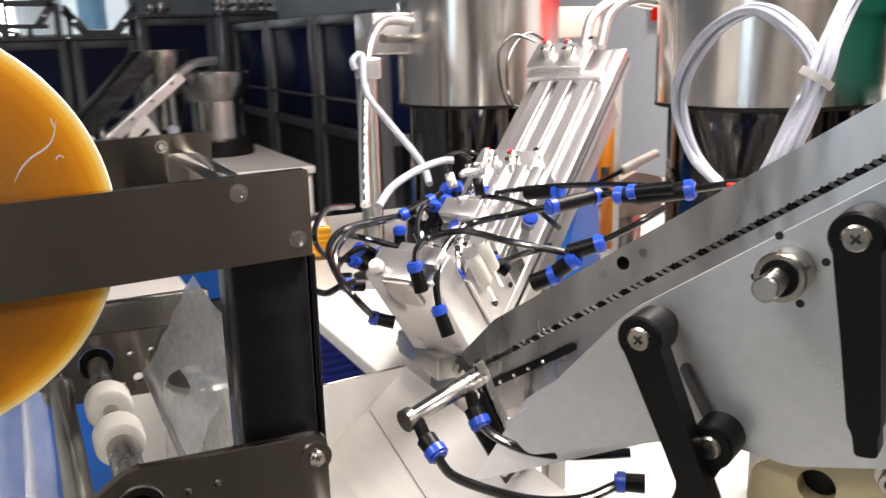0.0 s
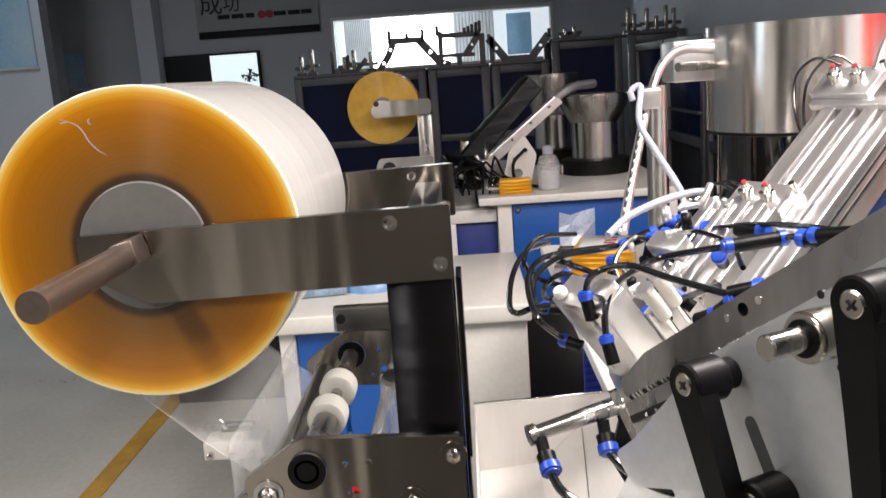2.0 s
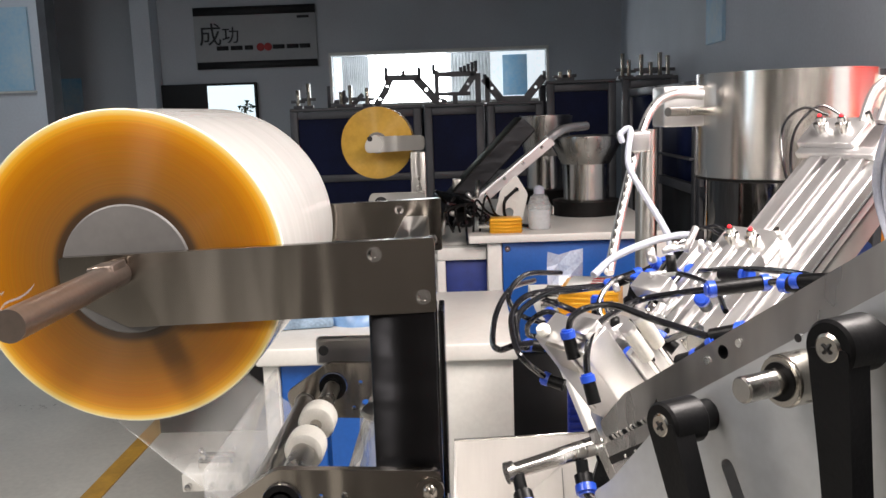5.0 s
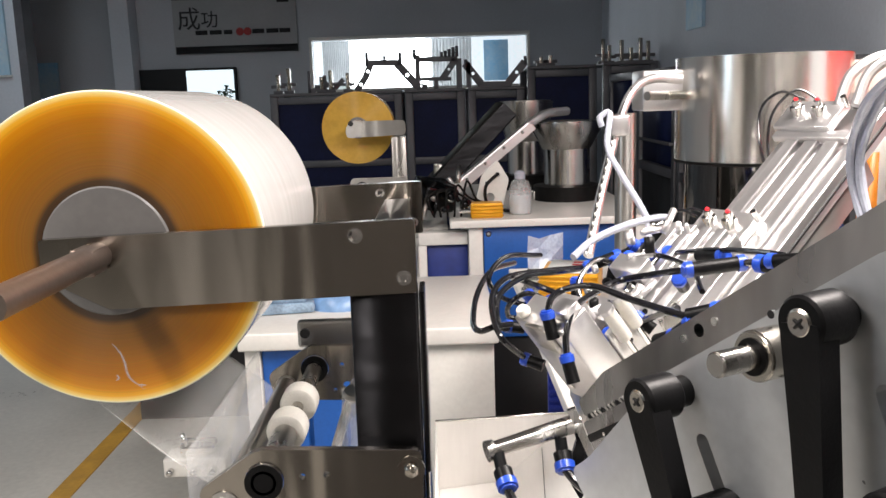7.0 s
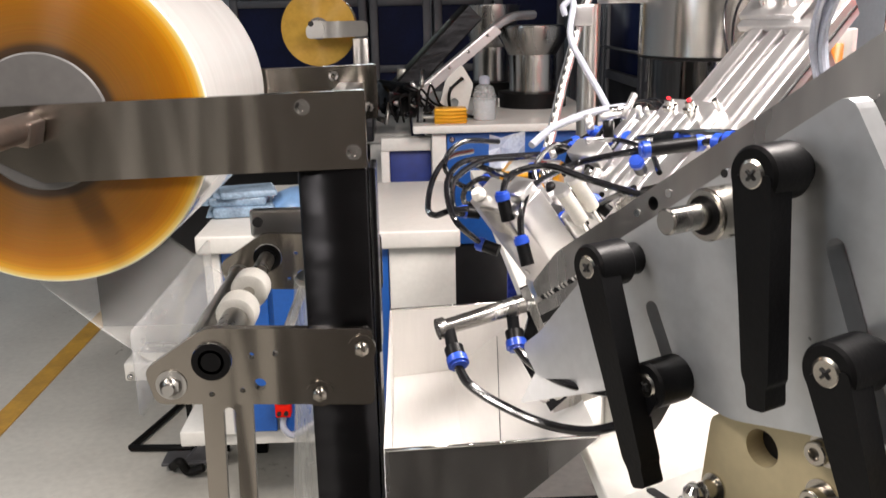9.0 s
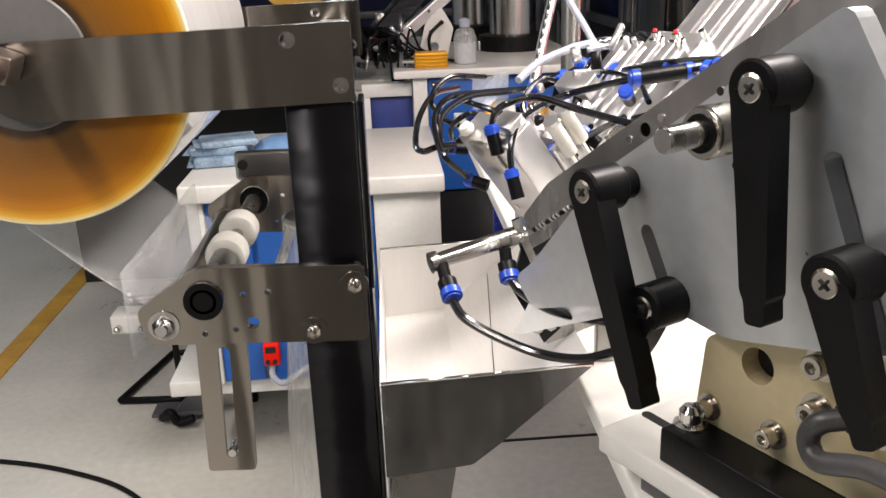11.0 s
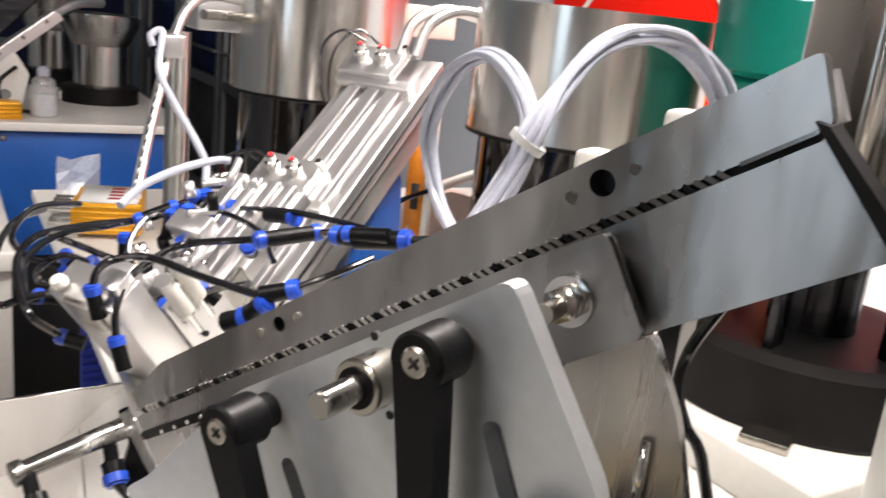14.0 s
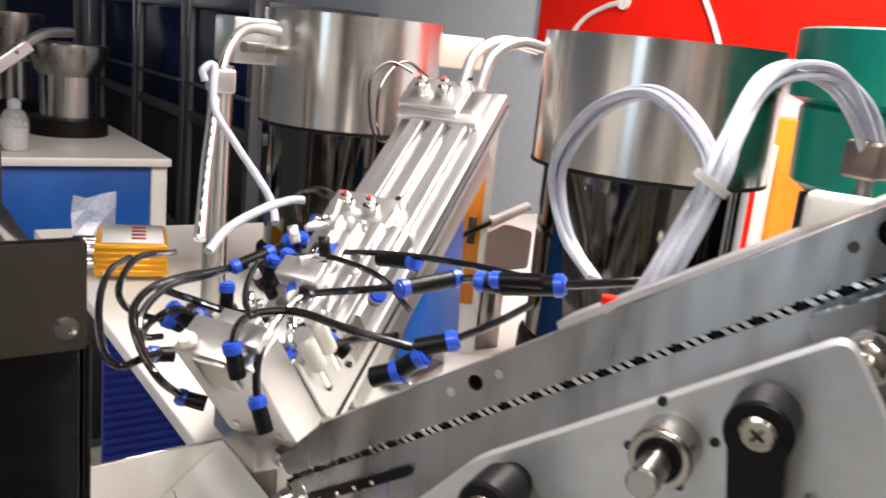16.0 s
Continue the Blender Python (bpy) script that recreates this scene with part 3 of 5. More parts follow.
part("door", B((-0.384, 1.73, 0.266), (-0.29, 1.742, 0.698), 0.003), BLUEPANEL, cab)
part("back_panel", B((-0.43, 2.2, 0.12), (-0.02, 2.22, 0.7)), BLUEPANEL, cab)
sw = part("red_switch", B((-0.287, 1.695, 0.316), (-0.252, 1.7245, 0.37), 0.004), RED, cab, "small orange-red valve switch")
part("dark_window", B((-0.281, 1.692, 0.35), (-0.258, 1.6955, 0.364), 0.001), DARK, sw)
for x in (-0.278, -0.262):
    part("port", C((x, 1.6955, 0.328), (x, 1.69, 0.328), 0.005, None, 14), DARK, sw)
part("clear_hose", SW([(-0.27, 1.71, 0.318), (-0.272, 1.705, 0.288), (-0.25, 1.7, 0.27), (-0.215, 1.7, 0.29), (-0.18, 1.71, 0.306), (-0.12, 1.715, 0.31)], 0.007), WHITETUBE, cab, "clear plastic hose")
# added supports, coloured black for the shade under the slab
for x in (-0.42, -0.08):
    part("leg", B((x, 2.12, 0.0), (x + 0.03, 2.15, 0.224), 0.003), BLACK, cab)
foot = thing("levelling_base", "grey levelling foot with a dark hook near the floor", "levelling foot")
part("flange", B((-0.66, 2.03, 0.02), (-0.52, 2.1, 0.03), 0.002), FRAMEGREY, foot)
part("gusset", sheet(rounded([(-0.6, 0.03), (-0.5, 0.03), (-0.47, 0.1), (-0.52, 0.11)], 0.006), 2.04, 2.07), FRAMEGREY, foot)
part("hook", SW([(-0.63, 2.03, 0.02), (-0.6, 2.0, 0.05), (-0.58, 2.0, 0.02), (-0.54, 2.0, 0.03)], 0.012), RUBBER, foot)
st = thing("floor_stand", "black bent-tube stand lying on the floor", "stand")
part("tube", SW([(-0.78, 2.16, 0.012), (-0.7, 2.46, 0.012), (-0.42, 2.47, 0.012)], 0.01, smooth=False), RUBBER, st)
part("tube", SW([(-0.78, 2.16, 0.012), (-0.5, 2.14, 0.012)], 0.01, smooth=False), RUBBER, st)
blk = thing("bearing_unit", "white pillow block with chrome clamp and studs", "bearing", pose(-0.62, 2.05, 0.33))
part("housing", B((-0.1, -0.04, -0.05), (0.06, 0.04, 0.0), 0.005), WHITEPAINT, blk)
part("clamp", B((-0.06, -0.03, 0.0), (0.03, 0.03, 0.035), 0.01), CHROME, blk)
part("clamp_screw", C((-0.04, -0.02, 0.03), (-0.05, -0.02, 0.06), 0.008, None, 8), CHROME, blk)
part("post", B((0.03, 0.02, -0.33), (0.045, 0.035, -0.05), 0.003), BLACK, blk)
for x in (-0.08, -0.02, 0.03):
    part("stud", C((x, -0.04, -0.03), (x, -0.06, -0.03), 0.008, None, 6), CHROME, blk)
ck = thing("floor_cable", "thin black cable lying on the floor", "cable")
part("cable", SW([(-1.4, 1.95, 0.006), (-1.0, 1.884, 0.006), (-0.76, 1.79, 0.006), (-0.61, 1.68, 0.006), (-0.5, 1.5, 0.006)], 0.006), RUBBER, ck)
# bags on the cabinet
for (x, y, z, sx, sy, sz, r) in ((-0.36, 1.92, 0.745, 0.14, 0.12, 0.02, 8), (-0.37, 1.93, 0.768, 0.13, 0.11, 0.018, 2), (-0.35, 1.92, 0.788, 0.13, 0.1, 0.012, 14)):
    bg = thing("film_packet", "flat packet in blue-grey plastic wrap on the cabinet", "packet", pose(x, y, z, 0, 0, r), group="packets on the cabinet")
    part("wrap", B((-sx / 2, -sy / 2, -0.004), (sx / 2, sy / 2, sz), 0.007), BLUEBAG, bg)
    part("seal", B((-sx / 2 - 0.015, -sy / 2, 0.001), (-sx / 2, sy / 2, 0.003)), BLUEBAG, bg)
dm = thing("blue_dome_cover", "pale blue round plastic cover on the cabinet", "cover", pose(-0.23, 1.95, 0.74))
part("dome", LA([(0.08, 0.0), (0.075, 0.02), (0.055, 0.04), (0.03, 0.05), (0.0005, 0.053)]), mat("pale_blue_plastic", (0.2, 0.36, 0.62), 0.3), dm)
# tools and boxes seen behind the roll bar
bx = thing("amplifier_box", "gold finned sensor amplifier box on the white table", "amplifier", pose(0.16, 2.5, 0.866))
part("case", B((-0.05, -0.03, 0), (0.045, 0.03, 0.045), 0.003), GOLDBOX, bx)
for k in range(4):
    part("fin", B((-0.052, -0.033, 0.006 + k * 0.01), (0.047, -0.03, 0.01 + k * 0.01)), GOLDBOX, bx)
for k in range(3):
    part("plug", C((-0.05, -0.015 + k * 0.015, 0.022), (-0.085, -0.015 + k * 0.015, 0.022), 0.007, None, 12), CHROME, bx)
bt = thing("spray_bottle", "clear plastic bottle with a pale label on the table", "bottle", pose(0.265, 2.55, 0.866))
part("bottle", LA([(0.033, 0.0), (0.035, 0.01), (0.035, 0.075), (0.026, 0.1), (0.013, 0.108)]), BOTTLE, bt)
part("cap", LA([(0.016, 0.108), (0.017, 0.125), (0.01, 0.132), (0.0005, 0.134)]), WHITETUBE, bt)
part("contents", LA([(0.0325, 0.003), (0.0325, 0.06), (0.0004, 0.061)]), BAGFILM, bt, "cloudy liquid")


def small_bowl(x, y, r, z0, z1, z2):
    b = thing("far_bowl_feeder", "polished vibratory bowl feeder on a dark ring base", "bowl feeder", pose(x, y, 0.866), group="bowl feeders of the neighbouring machine")
    part("base", LA([(r * 1.05, 0.0), (r * 1.05, z0 - 0.866), (r * 0.7, z0 - 0.861)]), RUBBER, b)
    part("drive", LA([(r * 0.72, z0 - 0.866), (r * 0.72, z1 - 0.866)]), POLISHED, b)
    part("bowl", LA([(r * 0.74, z1 - 0.866), (r * 0.8, z1 - 0.855), (r * 1.05, z2 - 0.896), (r * 1.07, z2 - 0.866), (r * 1.03, z2 - 0.866), (r * 0.98, z2 - 0.89), (r * 0.76, z1 - 0.85), (0.001, z1 - 0.84)]), SATIN, b)
    part("rim_track", LA([(r * 0.6, z2 - 0.875), (r * 0.98, z2 - 0.87), (r * 0.98, z2 - 0.862), (r * 0.6, z2 - 0.867)]), SATIN, b, "spiral track ledge in the bowl")
    part("base_clip", B((-r * 1.12, -0.02, 0), (-r * 0.98, 0.02, 0.03), 0.003), STEEL, b)
    return b


small_bowl(0.46, 2.9, 0.11, 0.915, 1.04, 1.13)
small_bowl(0.36, 3.3, 0.1, 0.92, 1.05, 1.2)
FARFILM = mat("pale_amber_film", (0.52, 0.32, 0.06), 0.22, 0, 9, 0.12, rough_vary=0.05)
b_ = FARFILM.node_tree.nodes["Principled BSDF"]
b_.inputs["Anisotropic"].default_value, b_.inputs["Anisotropic Rotation"].default_value = 0.9, 0.25
tg_ = FARFILM.node_tree.nodes.new("ShaderNodeTangent")
tg_.direction_type, tg_.axis = "RADIAL", "Y"
FARFILM.node_tree.links.new(tg_.outputs[0], b_.inputs["Tangent"])
fr = thing("far_film_stand", "second film unwind stand with bracket arm beyond the table", "stand")
part("arm", sheet(rounded([(-0.25, 1.118), (-0.125, 1.122), (-0.075, 1.122), (-0.075, 1.166), (-0.23, 1.166), (-0.252, 1.15)], 0.016, 5), 2.46, 2.468), STEEL, fr, smooth=False)
part("arm_boss", C((-0.222, 2.452, 1.145), (-0.222, 2.53, 1.145), 0.024, None, 28), STEEL, fr, "round steel boss on the arm")
part("boss_hole", C((-0.235, 2.4515, 1.16), (-0.235, 2.453, 1.16), 0.008, None, 14), DARK, fr)
part("post", B((-0.12, 2.46, 0.9), (-0.075, 2.5, 1.118), 0.003), STEEL, fr)
part("plate", sheet(rounded([(-0.26, 0.94), (-0.14, 0.92), (-0.08, 0.94), (-0.08, 1.0), (-0.24, 1.0)], 0.01), 2.45, 2.46), STEEL, fr)
part("bearing", C((-0.21, 2.44, 0.97), (-0.21, 2.45, 0.97), 0.02), DARK, fr)
part("foot", B((-0.15, 2.46, 0.82), (-0.07, 2.7, 0.9), 0.004), DARKSTEEL, fr)
fro = thing("far_film_roll", "pale amber roll of clear film on the far stand", "film roll", pose(-0.222, 2.595, 1.145))
part("winding", LA([(0.032, -0.06), (0.106, -0.06), (0.108, -0.057), (0.108, 0.06), (0.032, 0.06)], pose(0, 0, 0, 90), 72), FARFILM, fro)
part("core", LA([(0.024, -0.061), (0.0318, -0.061), (0.0318, 0.061), (0.024, 0.061)], pose(0, 0, 0, 90)), GREYCORE, fro)
part("shaft", C((0, -0.13, 0), (0, 0.13, 0), 0.009), DARKSTEEL, fro)
fi = thing("far_feed_track", "pale inclined feed track of the neighbouring machine", "feed track")
part("track", B((-0.19, -0.02, -0.012), (0.19, 0.02, 0.012), 0.003, pose(0.16, 2.62, 1.02, 0, -38, 6)), ALU, fi)
part("track", B((-0.2, -0.015, -0.01), (0.2, 0.015, 0.01), 0.003, pose(0.13, 2.9, 1.03, 0, -42, 6)), DARKSTEEL, fi)
part("chute", SW([(0.3, 2.62, 1.135), (0.36, 2.66, 1.165), (0.44, 2.75, 1.17)], 0.014), ALU, fi)
part("bracket", sheet(rounded([(0.12, 0.868), (0.21, 0.868), (0.235, 0.97), (0.2, 1.03), (0.15, 0.985)], 0.01), 2.59, 2.61, [disc(0.175, 0.915, 0.014), disc(0.2, 0.985, 0.007, 12), disc(0.165, 0.96, 0.005, 12)]), WHITEPAINT, fi, "white drilled bracket plate", smooth=False)
part("conveyor", B((-0.2, -0.06, -0.035), (0.2, 0.06, 0.035), 0.006, pose(0.12, 2.95, 1.04, 0, -45, 6)), RUBBER, fi, "dark inclined conveyor belt")
part("conveyor_edge", B((-0.2, -0.068, -0.03), (0.2, -0.061, 0.03), 0.001, pose(0.12, 2.95, 1.04, 0, -45, 6)), DARKSTEEL, fi)
part("conveyor_leg", B((0.0, 2.9, 0.866), (0.03, 2.93, 1.0), 0.002), STEEL, fi)
for x, z, r in ((0.045, 0.925, 0.03), (0.085, 0.9, 0.022), (0.02, 0.885, 0.018)):
    part("valve", LA([(r * 0.4, 0), (r * 0.5, 0.004), (r * 0.5, 0.03), (r * 0.3, 0.034), (r * 0.3, 0.045)], pose(x, 2.52, z, 70, 20 * r, 30)), DARKSTEEL, fi)
    part("valve_ring", LA([(r * 0.52, 0.01), (r * 0.56, 0.011), (r * 0.56, 0.018), (r * 0.52, 0.019)], pose(x, 2.52, z, 70, 20 * r, 30)), CHROME, fi)
for k in range(5):
    part("air_line", SW([(0.0 + 0.02 * k, 2.5, 0.87), (-0.02 + 0.03 * k, 2.48, 0.93 + 0.012 * k), (0.03 + 0.025 * k, 2.52, 0.95 - 0.008 * k), (0.06 + 0.03 * k, 2.56, 0.9)], 0.0035), RUBBER, fi)
part("track_side", B((-0.2, -0.026, -0.02), (0.19, -0.021, 0.008), 0.001, pose(0.16, 2.62, 1.02, 0, -38, 6)), ALU, fi)
for k in range(5):
    part("track_bolt", C((-0.15 + 0.075 * k, -0.026, 0.0), (-0.15 + 0.075 * k, -0.03, 0.0), 0.005, None, 10), CHROME, fi, m=pose(0.16, 2.62, 1.02, 0, -38, 6))
part("wire", SW([(0.2, 2.58, 0.99), (0.16, 2.56, 0.95), (0.17, 2.57, 0.89), (0.24, 2.58, 0.87)], 0.005), RUBBER, fi)
part("head", B((-0.06, -0.05, -0.04), (0.06, 0.05, 0.04), 0.01, pose(0.0, 2.6, 0.93, 20, 10, 30)), DARKSTEEL, fi)
random.seed(12)
for k in range(16):
    a = Vector((random.uniform(-0.07, 0.08), random.uniform(2.5, 2.65), random.uniform(0.86, 0.98)))
    part("linkage", C(a, a + Vector((random.uniform(-0.05, 0.05), random.uniform(-0.03, 0.03), random.uniform(-0.05, 0.06))), random.uniform(0.004, 0.01), None, 8),
         random.choice((STEEL, DARKSTEEL, BLACK, ALU)), fi)


# ---- the unwind stand with its film roll ----
RX, RZ, RR, RY0, RY1 = -0.2105, 1.1325, 0.1085, 0.476, 0.706
stand = thing("film_unwind_stand", "brushed steel unwind stand with two flat arms on a dark post", "stand")
for y, nm in ((0.46, "front_arm"), (0.722, "rear_arm")):
    o = rounded([(0, 1.1), (0, 1.15), (-0.25, 1.144), (-0.25, 1.118), (-0.207, 1.0955)], 0.002, 2)
    arm = part(nm, sheet(o, y, y + 0.008, [disc(-0.04, 1.14, 0.0032, 12), disc(-0.0085, 1.1105, 0.0032, 12)]), STEEL_H, stand, smooth=False)
    for x, z in ((-0.04, 1.14), (-0.0085, 1.1105)):
        part("washer", C((x, y - 0.0004, z), (x, y + 0.002, z), 0.0052, None, 24), CHROME, arm)
        part("screw", LA([(0.0042, 0.0), (0.0042, 0.0016), (0.0024, 0.0018), (0.0022, 0.0006), (0.0004, 0.0006)], pose(x, y, z, 90)), CHROME, arm)
part("post", B((-0.0465, 0.469, 0.0), (-0.0005, 0.505, 1.0985), 0.0015), DARKSTEEL, stand)
part("side_plate", B((0.0005, 0.47, 0.967), (0.0045, 0.506, 1.098), 0.0008), DARKSTEEL, stand)
part("side_plate", B((0.0005, 0.47, 0.5), (0.003, 0.52, 0.965), 0.0008), DARKSTEEL, stand)
part("tie_bar", B((-0.036, 0.4685, 1.106), (-0.012, 0.7215, 1.134), 0.002), STEEL, stand)
# lower bracket that carries the guide rollers
for y, s in ((0.452, 0.0), (0.705, 0.0)):
    o = rounded([(-0.156, 0.967), (-0.15, 0.942), (-0.001, 0.936), (-0.001, 0.9915), (-0.114, 0.9955)], 0.006, 3)
    br = part("roller_bracket", sheet(o, y, y + 0.007, [disc(-0.11, 0.9725, 0.0135, 28), disc(-0.0835, 0.975, 0.0024, 10), disc(-0.067, 0.976, 0.0024, 10),
                                                      disc(-0.079, 0.954, 0.0044, 14), disc(-0.112, 0.948, 0.002, 10), disc(-0.091, 0.95, 0.002, 10)]), STEEL_H, stand, smooth=False)
    part("bearing", LA([(0.0055, 0.0), (0.0085, -0.001), (0.0085, 0.0), (0.0128, 0.001), (0.0132, 0.004), (0.0055, 0.004)], pose(-0.11, y + 0.001, 0.9725, 90)), BLACK, br)
    part("race", LA([(0.0068, -0.001), (0.0088, -0.001), (0.0088, 0.002), (0.0068, 0.002), (0.0068, -0.001)], pose(-0.11, y - 0.001, 0.9725, 90)), FRAMEGREY, br)
    part("bearing_rim", LA([(0.0118, -0.0012), (0.0124, -0.0016), (0.0131, -0.001), (0.0131, 0.001), (0.0118, 0.001), (0.0118, -0.0012)], pose(-0.11, y - 0.0005, 0.9725, 90)), STEEL, br)
    nt = part("nut", C((-0.1385, y, 0.956), (-0.1385, y - 0.006, 0.956), 0.0072, None, 6), STEEL, br)
    part("washer", C((-0.1385, y + 0.001, 0.956), (-0.1385, y - 0.0012, 0.956), 0.0105, None, 26), STEEL, nt)
    part("stud", C((-0.1385, y, 0.956), (-0.1385, y - 0.01, 0.956), 0.004, None, 14), STEEL, nt)
for x, z in ((-0.0085, 0.978), (-0.0385, 0.946)):
    b = bolt(stand, (x, 0.4505, z), (0, -1, 0), 0.0056, 0.0025, STEEL_H, False)
    part("plate_pad", C((x, 0.4525, z), (x, 0.4505, z), 0.0095, None, 26), STEEL_H, b)
strap = part("slotted_strap", sheet(rounded([(-0.124, 0.836), (-0.09, 0.8345), (-0.0865, 0.941), (-0.121, 0.941)], 0.003, 3), 0.4595, 0.4655,
                                    [slot(-0.1045, 0.89, 0.088, 0.0085, 88)]), STEEL_H, stand, "steel strap with a long slot", smooth=False)
part("clamp_screw", C((-0.105, 0.455, 0.852), (-0.105, 0.47, 0.852), 0.003, None, 12), CHROME, strap)
shaft = part("roller_shaft", C((-0.11, 0.4515, 0.9725), (-0.11, 0.715, 0.9725), 0.0052), BRASS, stand)
for y in (0.55, 0.611):
    part("guide_roller", LA([(0.0055, -0.013), (0.012, -0.013), (0.0145, -0.0115), (0.0158, -0.008), (0.0158, 0.008), (0.0145, 0.0115), (0.012, 0.013), (0.0055, 0.013)], pose(-0.11, y, 0.9725, 90)), NYLON, stand, "white nylon guide roller")
    part("collar", C((-0.11, y + 0.013, 0.9725), (-0.11, y + 0.028, 0.9725), 0.0085), CHROME, stand)
part("sleeve", C((-0.11, 0.476, 0.9725), (-0.11, 0.534, 0.9725), 0.0096), SATIN, stand, "worn steel sleeve")
part("sleeve", C((-0.11, 0.652, 0.9725), (-0.11, 0.698, 0.9725), 0.0076), SATIN, stand, "worn steel sleeve")
part("tie_rod", C((-0.1385, 0.459, 0.956), (-0.1385, 0.71, 0.956), 0.0085), STEEL, stand)
part("tie_rod", C((-0.072, 0.459, 0.957), (-0.072, 0.71, 0.957), 0.004), ALU, stand)
cl = part("sensor_clamp", B((-0.131, 0.74, 0.983), (-0.01, 0.752, 1.011), 0.003), STEEL, stand)
part("clamp_bolt", C((-0.123, 0.737, 0.999), (-0.123, 0.741, 0.999), 0.005, None, 16), DARK, cl)
part("clear_guard", B((-0.165, 0.46, 0.93), (-0.162, 0.7, 0.992)), FILM, stand, "clear plastic film guide")

roll = thing("film_roll", "large roll of clear film, amber seen edge-on, on a steel shaft", "film roll", pose(RX, 0, RZ))
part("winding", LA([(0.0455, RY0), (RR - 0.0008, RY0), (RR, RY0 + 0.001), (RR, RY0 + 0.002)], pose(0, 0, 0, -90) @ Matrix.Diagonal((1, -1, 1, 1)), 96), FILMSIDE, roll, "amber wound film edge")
part("film_surface", LA([(RR, RY0 + 0.002), (RR + 0.0002, RY1 - 0.002), (RR - 0.001, RY1), (0.046, RY1)], pose(0, 0, 0, -90) @ Matrix.Diagonal((1, -1, 1, 1)), 96), ROLLWHITE, roll, "glossy white film surface")
part("core_plug", LA([(0.0005, RY0 - 0.0012), (0.0435, RY0 - 0.0012), (0.0452, RY0 + 0.0005), (0.0452, RY0 + 0.02)], pose(0, 0, 0, -90) @ Matrix.Diagonal((1, -1, 1, 1)), 64), GREYCORE, roll, "grey core plug")
part("shaft", C((0, 0.316, 0), (0, 0.46, 0), 0.0088, None, 28), SHAFTMAT, roll, "brown-grey steel shaft")
part("shaft_flat", B((-0.006, 0.435, -0.0075), (0.0092, 0.4585, 0.0095), 0.001), SHAFTMAT, roll)
part("shaft_tail", C((0, RY1, 0), (0, 0.76, 0), 0.0088), BRASS, roll)
bm = bmesh.new()
for mark in ([(89.5, 0.065), (93.5, 0.071), (95.5, 0.078), (96, 0.086), (97.5, 0.092), (102, 0.1)], [(91, 0.0875), (92, 0.09), (90.6, 0.092)], [(100, 0.096), (103, 0.0975)]):
    pts = spline([(r * math.cos(radians(q)), RY0 - 0.0003, r * math.sin(radians(q))) for q, r in mark], 6)
    for i, (p, q) in enumerate(zip(pts, pts[1:])):
        n = (q - p).cross(Vector((0, 1, 0))).normalized()
        w0, w1 = [0.00045 * (1 - abs(2 * j / (len(pts) - 1) - 1) ** 3) + 0.00005 for j in (i, i + 1)]
        bm.faces.new([bm.verts.new(v) for v in (p - n * w0, p + n * w0, q + n * w1, q - n * w1)])
part("scratch", bm, BAGFILM, roll, "pale scratch across the film edge")
web = thing("film_web", "clear film running from the roll down to the guide rollers", "film")
bm = bmesh.new()
prev = None
for k in range(9):
    t = k / 8
    x, z = -0.232 + (0.232 - 0.146) * t, 1.0265 + (0.9515 - 1.0265) * t - 0.003 * math.sin(math.pi * t)
    row = [bm.verts.new((x, y, z + 0.0008 * math.sin(9 * y * 6 + k))) for y in (0.48, 0.54, 0.6, 0.66, 0.702)]
    if prev:
        for i in range(4):
            bm.faces.new((prev[i], prev[i + 1], row[i + 1], row[i]))
    prev = row
part("sheet", bm, FILM, web)
bm = bmesh.new()
prev = None
for k in range(9):
    t = k / 8
    x, z = -0.075 + 0.045 * t, 0.957 + 0.078 * t
    row = [bm.verts.new((x + 0.0015 * math.sin(40 * y + 3 * k), y, z)) for y in (0.512, 0.55, 0.6, 0.65, 0.7)]
    if prev:
        for i in range(4):
            bm.faces.new((prev[i], prev[i + 1], row[i + 1], row[i]))
    prev = row
part("rising_sheet", bm, FILMVEIL, web, "milky film rising behind the post")
for y in (0.48, 0.702):
    part("edge_bead", SW([(-0.232, y, 1.0265), (-0.21, y, 1.0055), (-0.189, y, 0.987), (-0.167, y, 0.9685), (-0.146, y, 0.9515)], 0.0003, 6), FILM, web, "pale film edge")

# ---- the hopper ----
hop = thing("sheet_hopper", "bright stainless sheet hopper under the assembly head", "hopper")
HP = rounded([(0.006, 0.8585), (0.064, 0.8645), (0.08, 0.877), (0.144, 0.9325), (0.006, 0.928)], 0.002, 2)
# same sheet metal, but the front wall is coloured darker for its dark reflection
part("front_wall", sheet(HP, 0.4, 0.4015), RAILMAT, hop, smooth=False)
part("rear_wall", sheet(HP, 0.6665, 0.668), HOPPER, hop, smooth=False)
part("sloped_floor", sheet([(0.0075, 0.861), (0.063, 0.8665), (0.079, 0.879), (0.1435, 0.9335), (0.1435, 0.932), (0.08, 0.8775), (0.064, 0.865), (0.0075, 0.8595)], 0.402, 0.666), HOPPER, hop, smooth=False)
part("left_wall", B((0.0055, 0.402, 0.8), (0.0072, 0.666, 0.9285)), HOPPER, hop)
part("spout", sheet([(0.008, 0.75), (0.04, 0.75), (0.06, 0.864), (0.008, 0.859)], 0.44, 0.6), STEEL, hop)
part("lip", C((0.006, 0.4, 0.9285), (0.144, 0.4, 0.933), 0.0012, None, 8), CHROME, hop)
part("lip", C((0.006, 0.668, 0.9285), (0.144, 0.668, 0.933), 0.0012, None, 8), CHROME, hop)
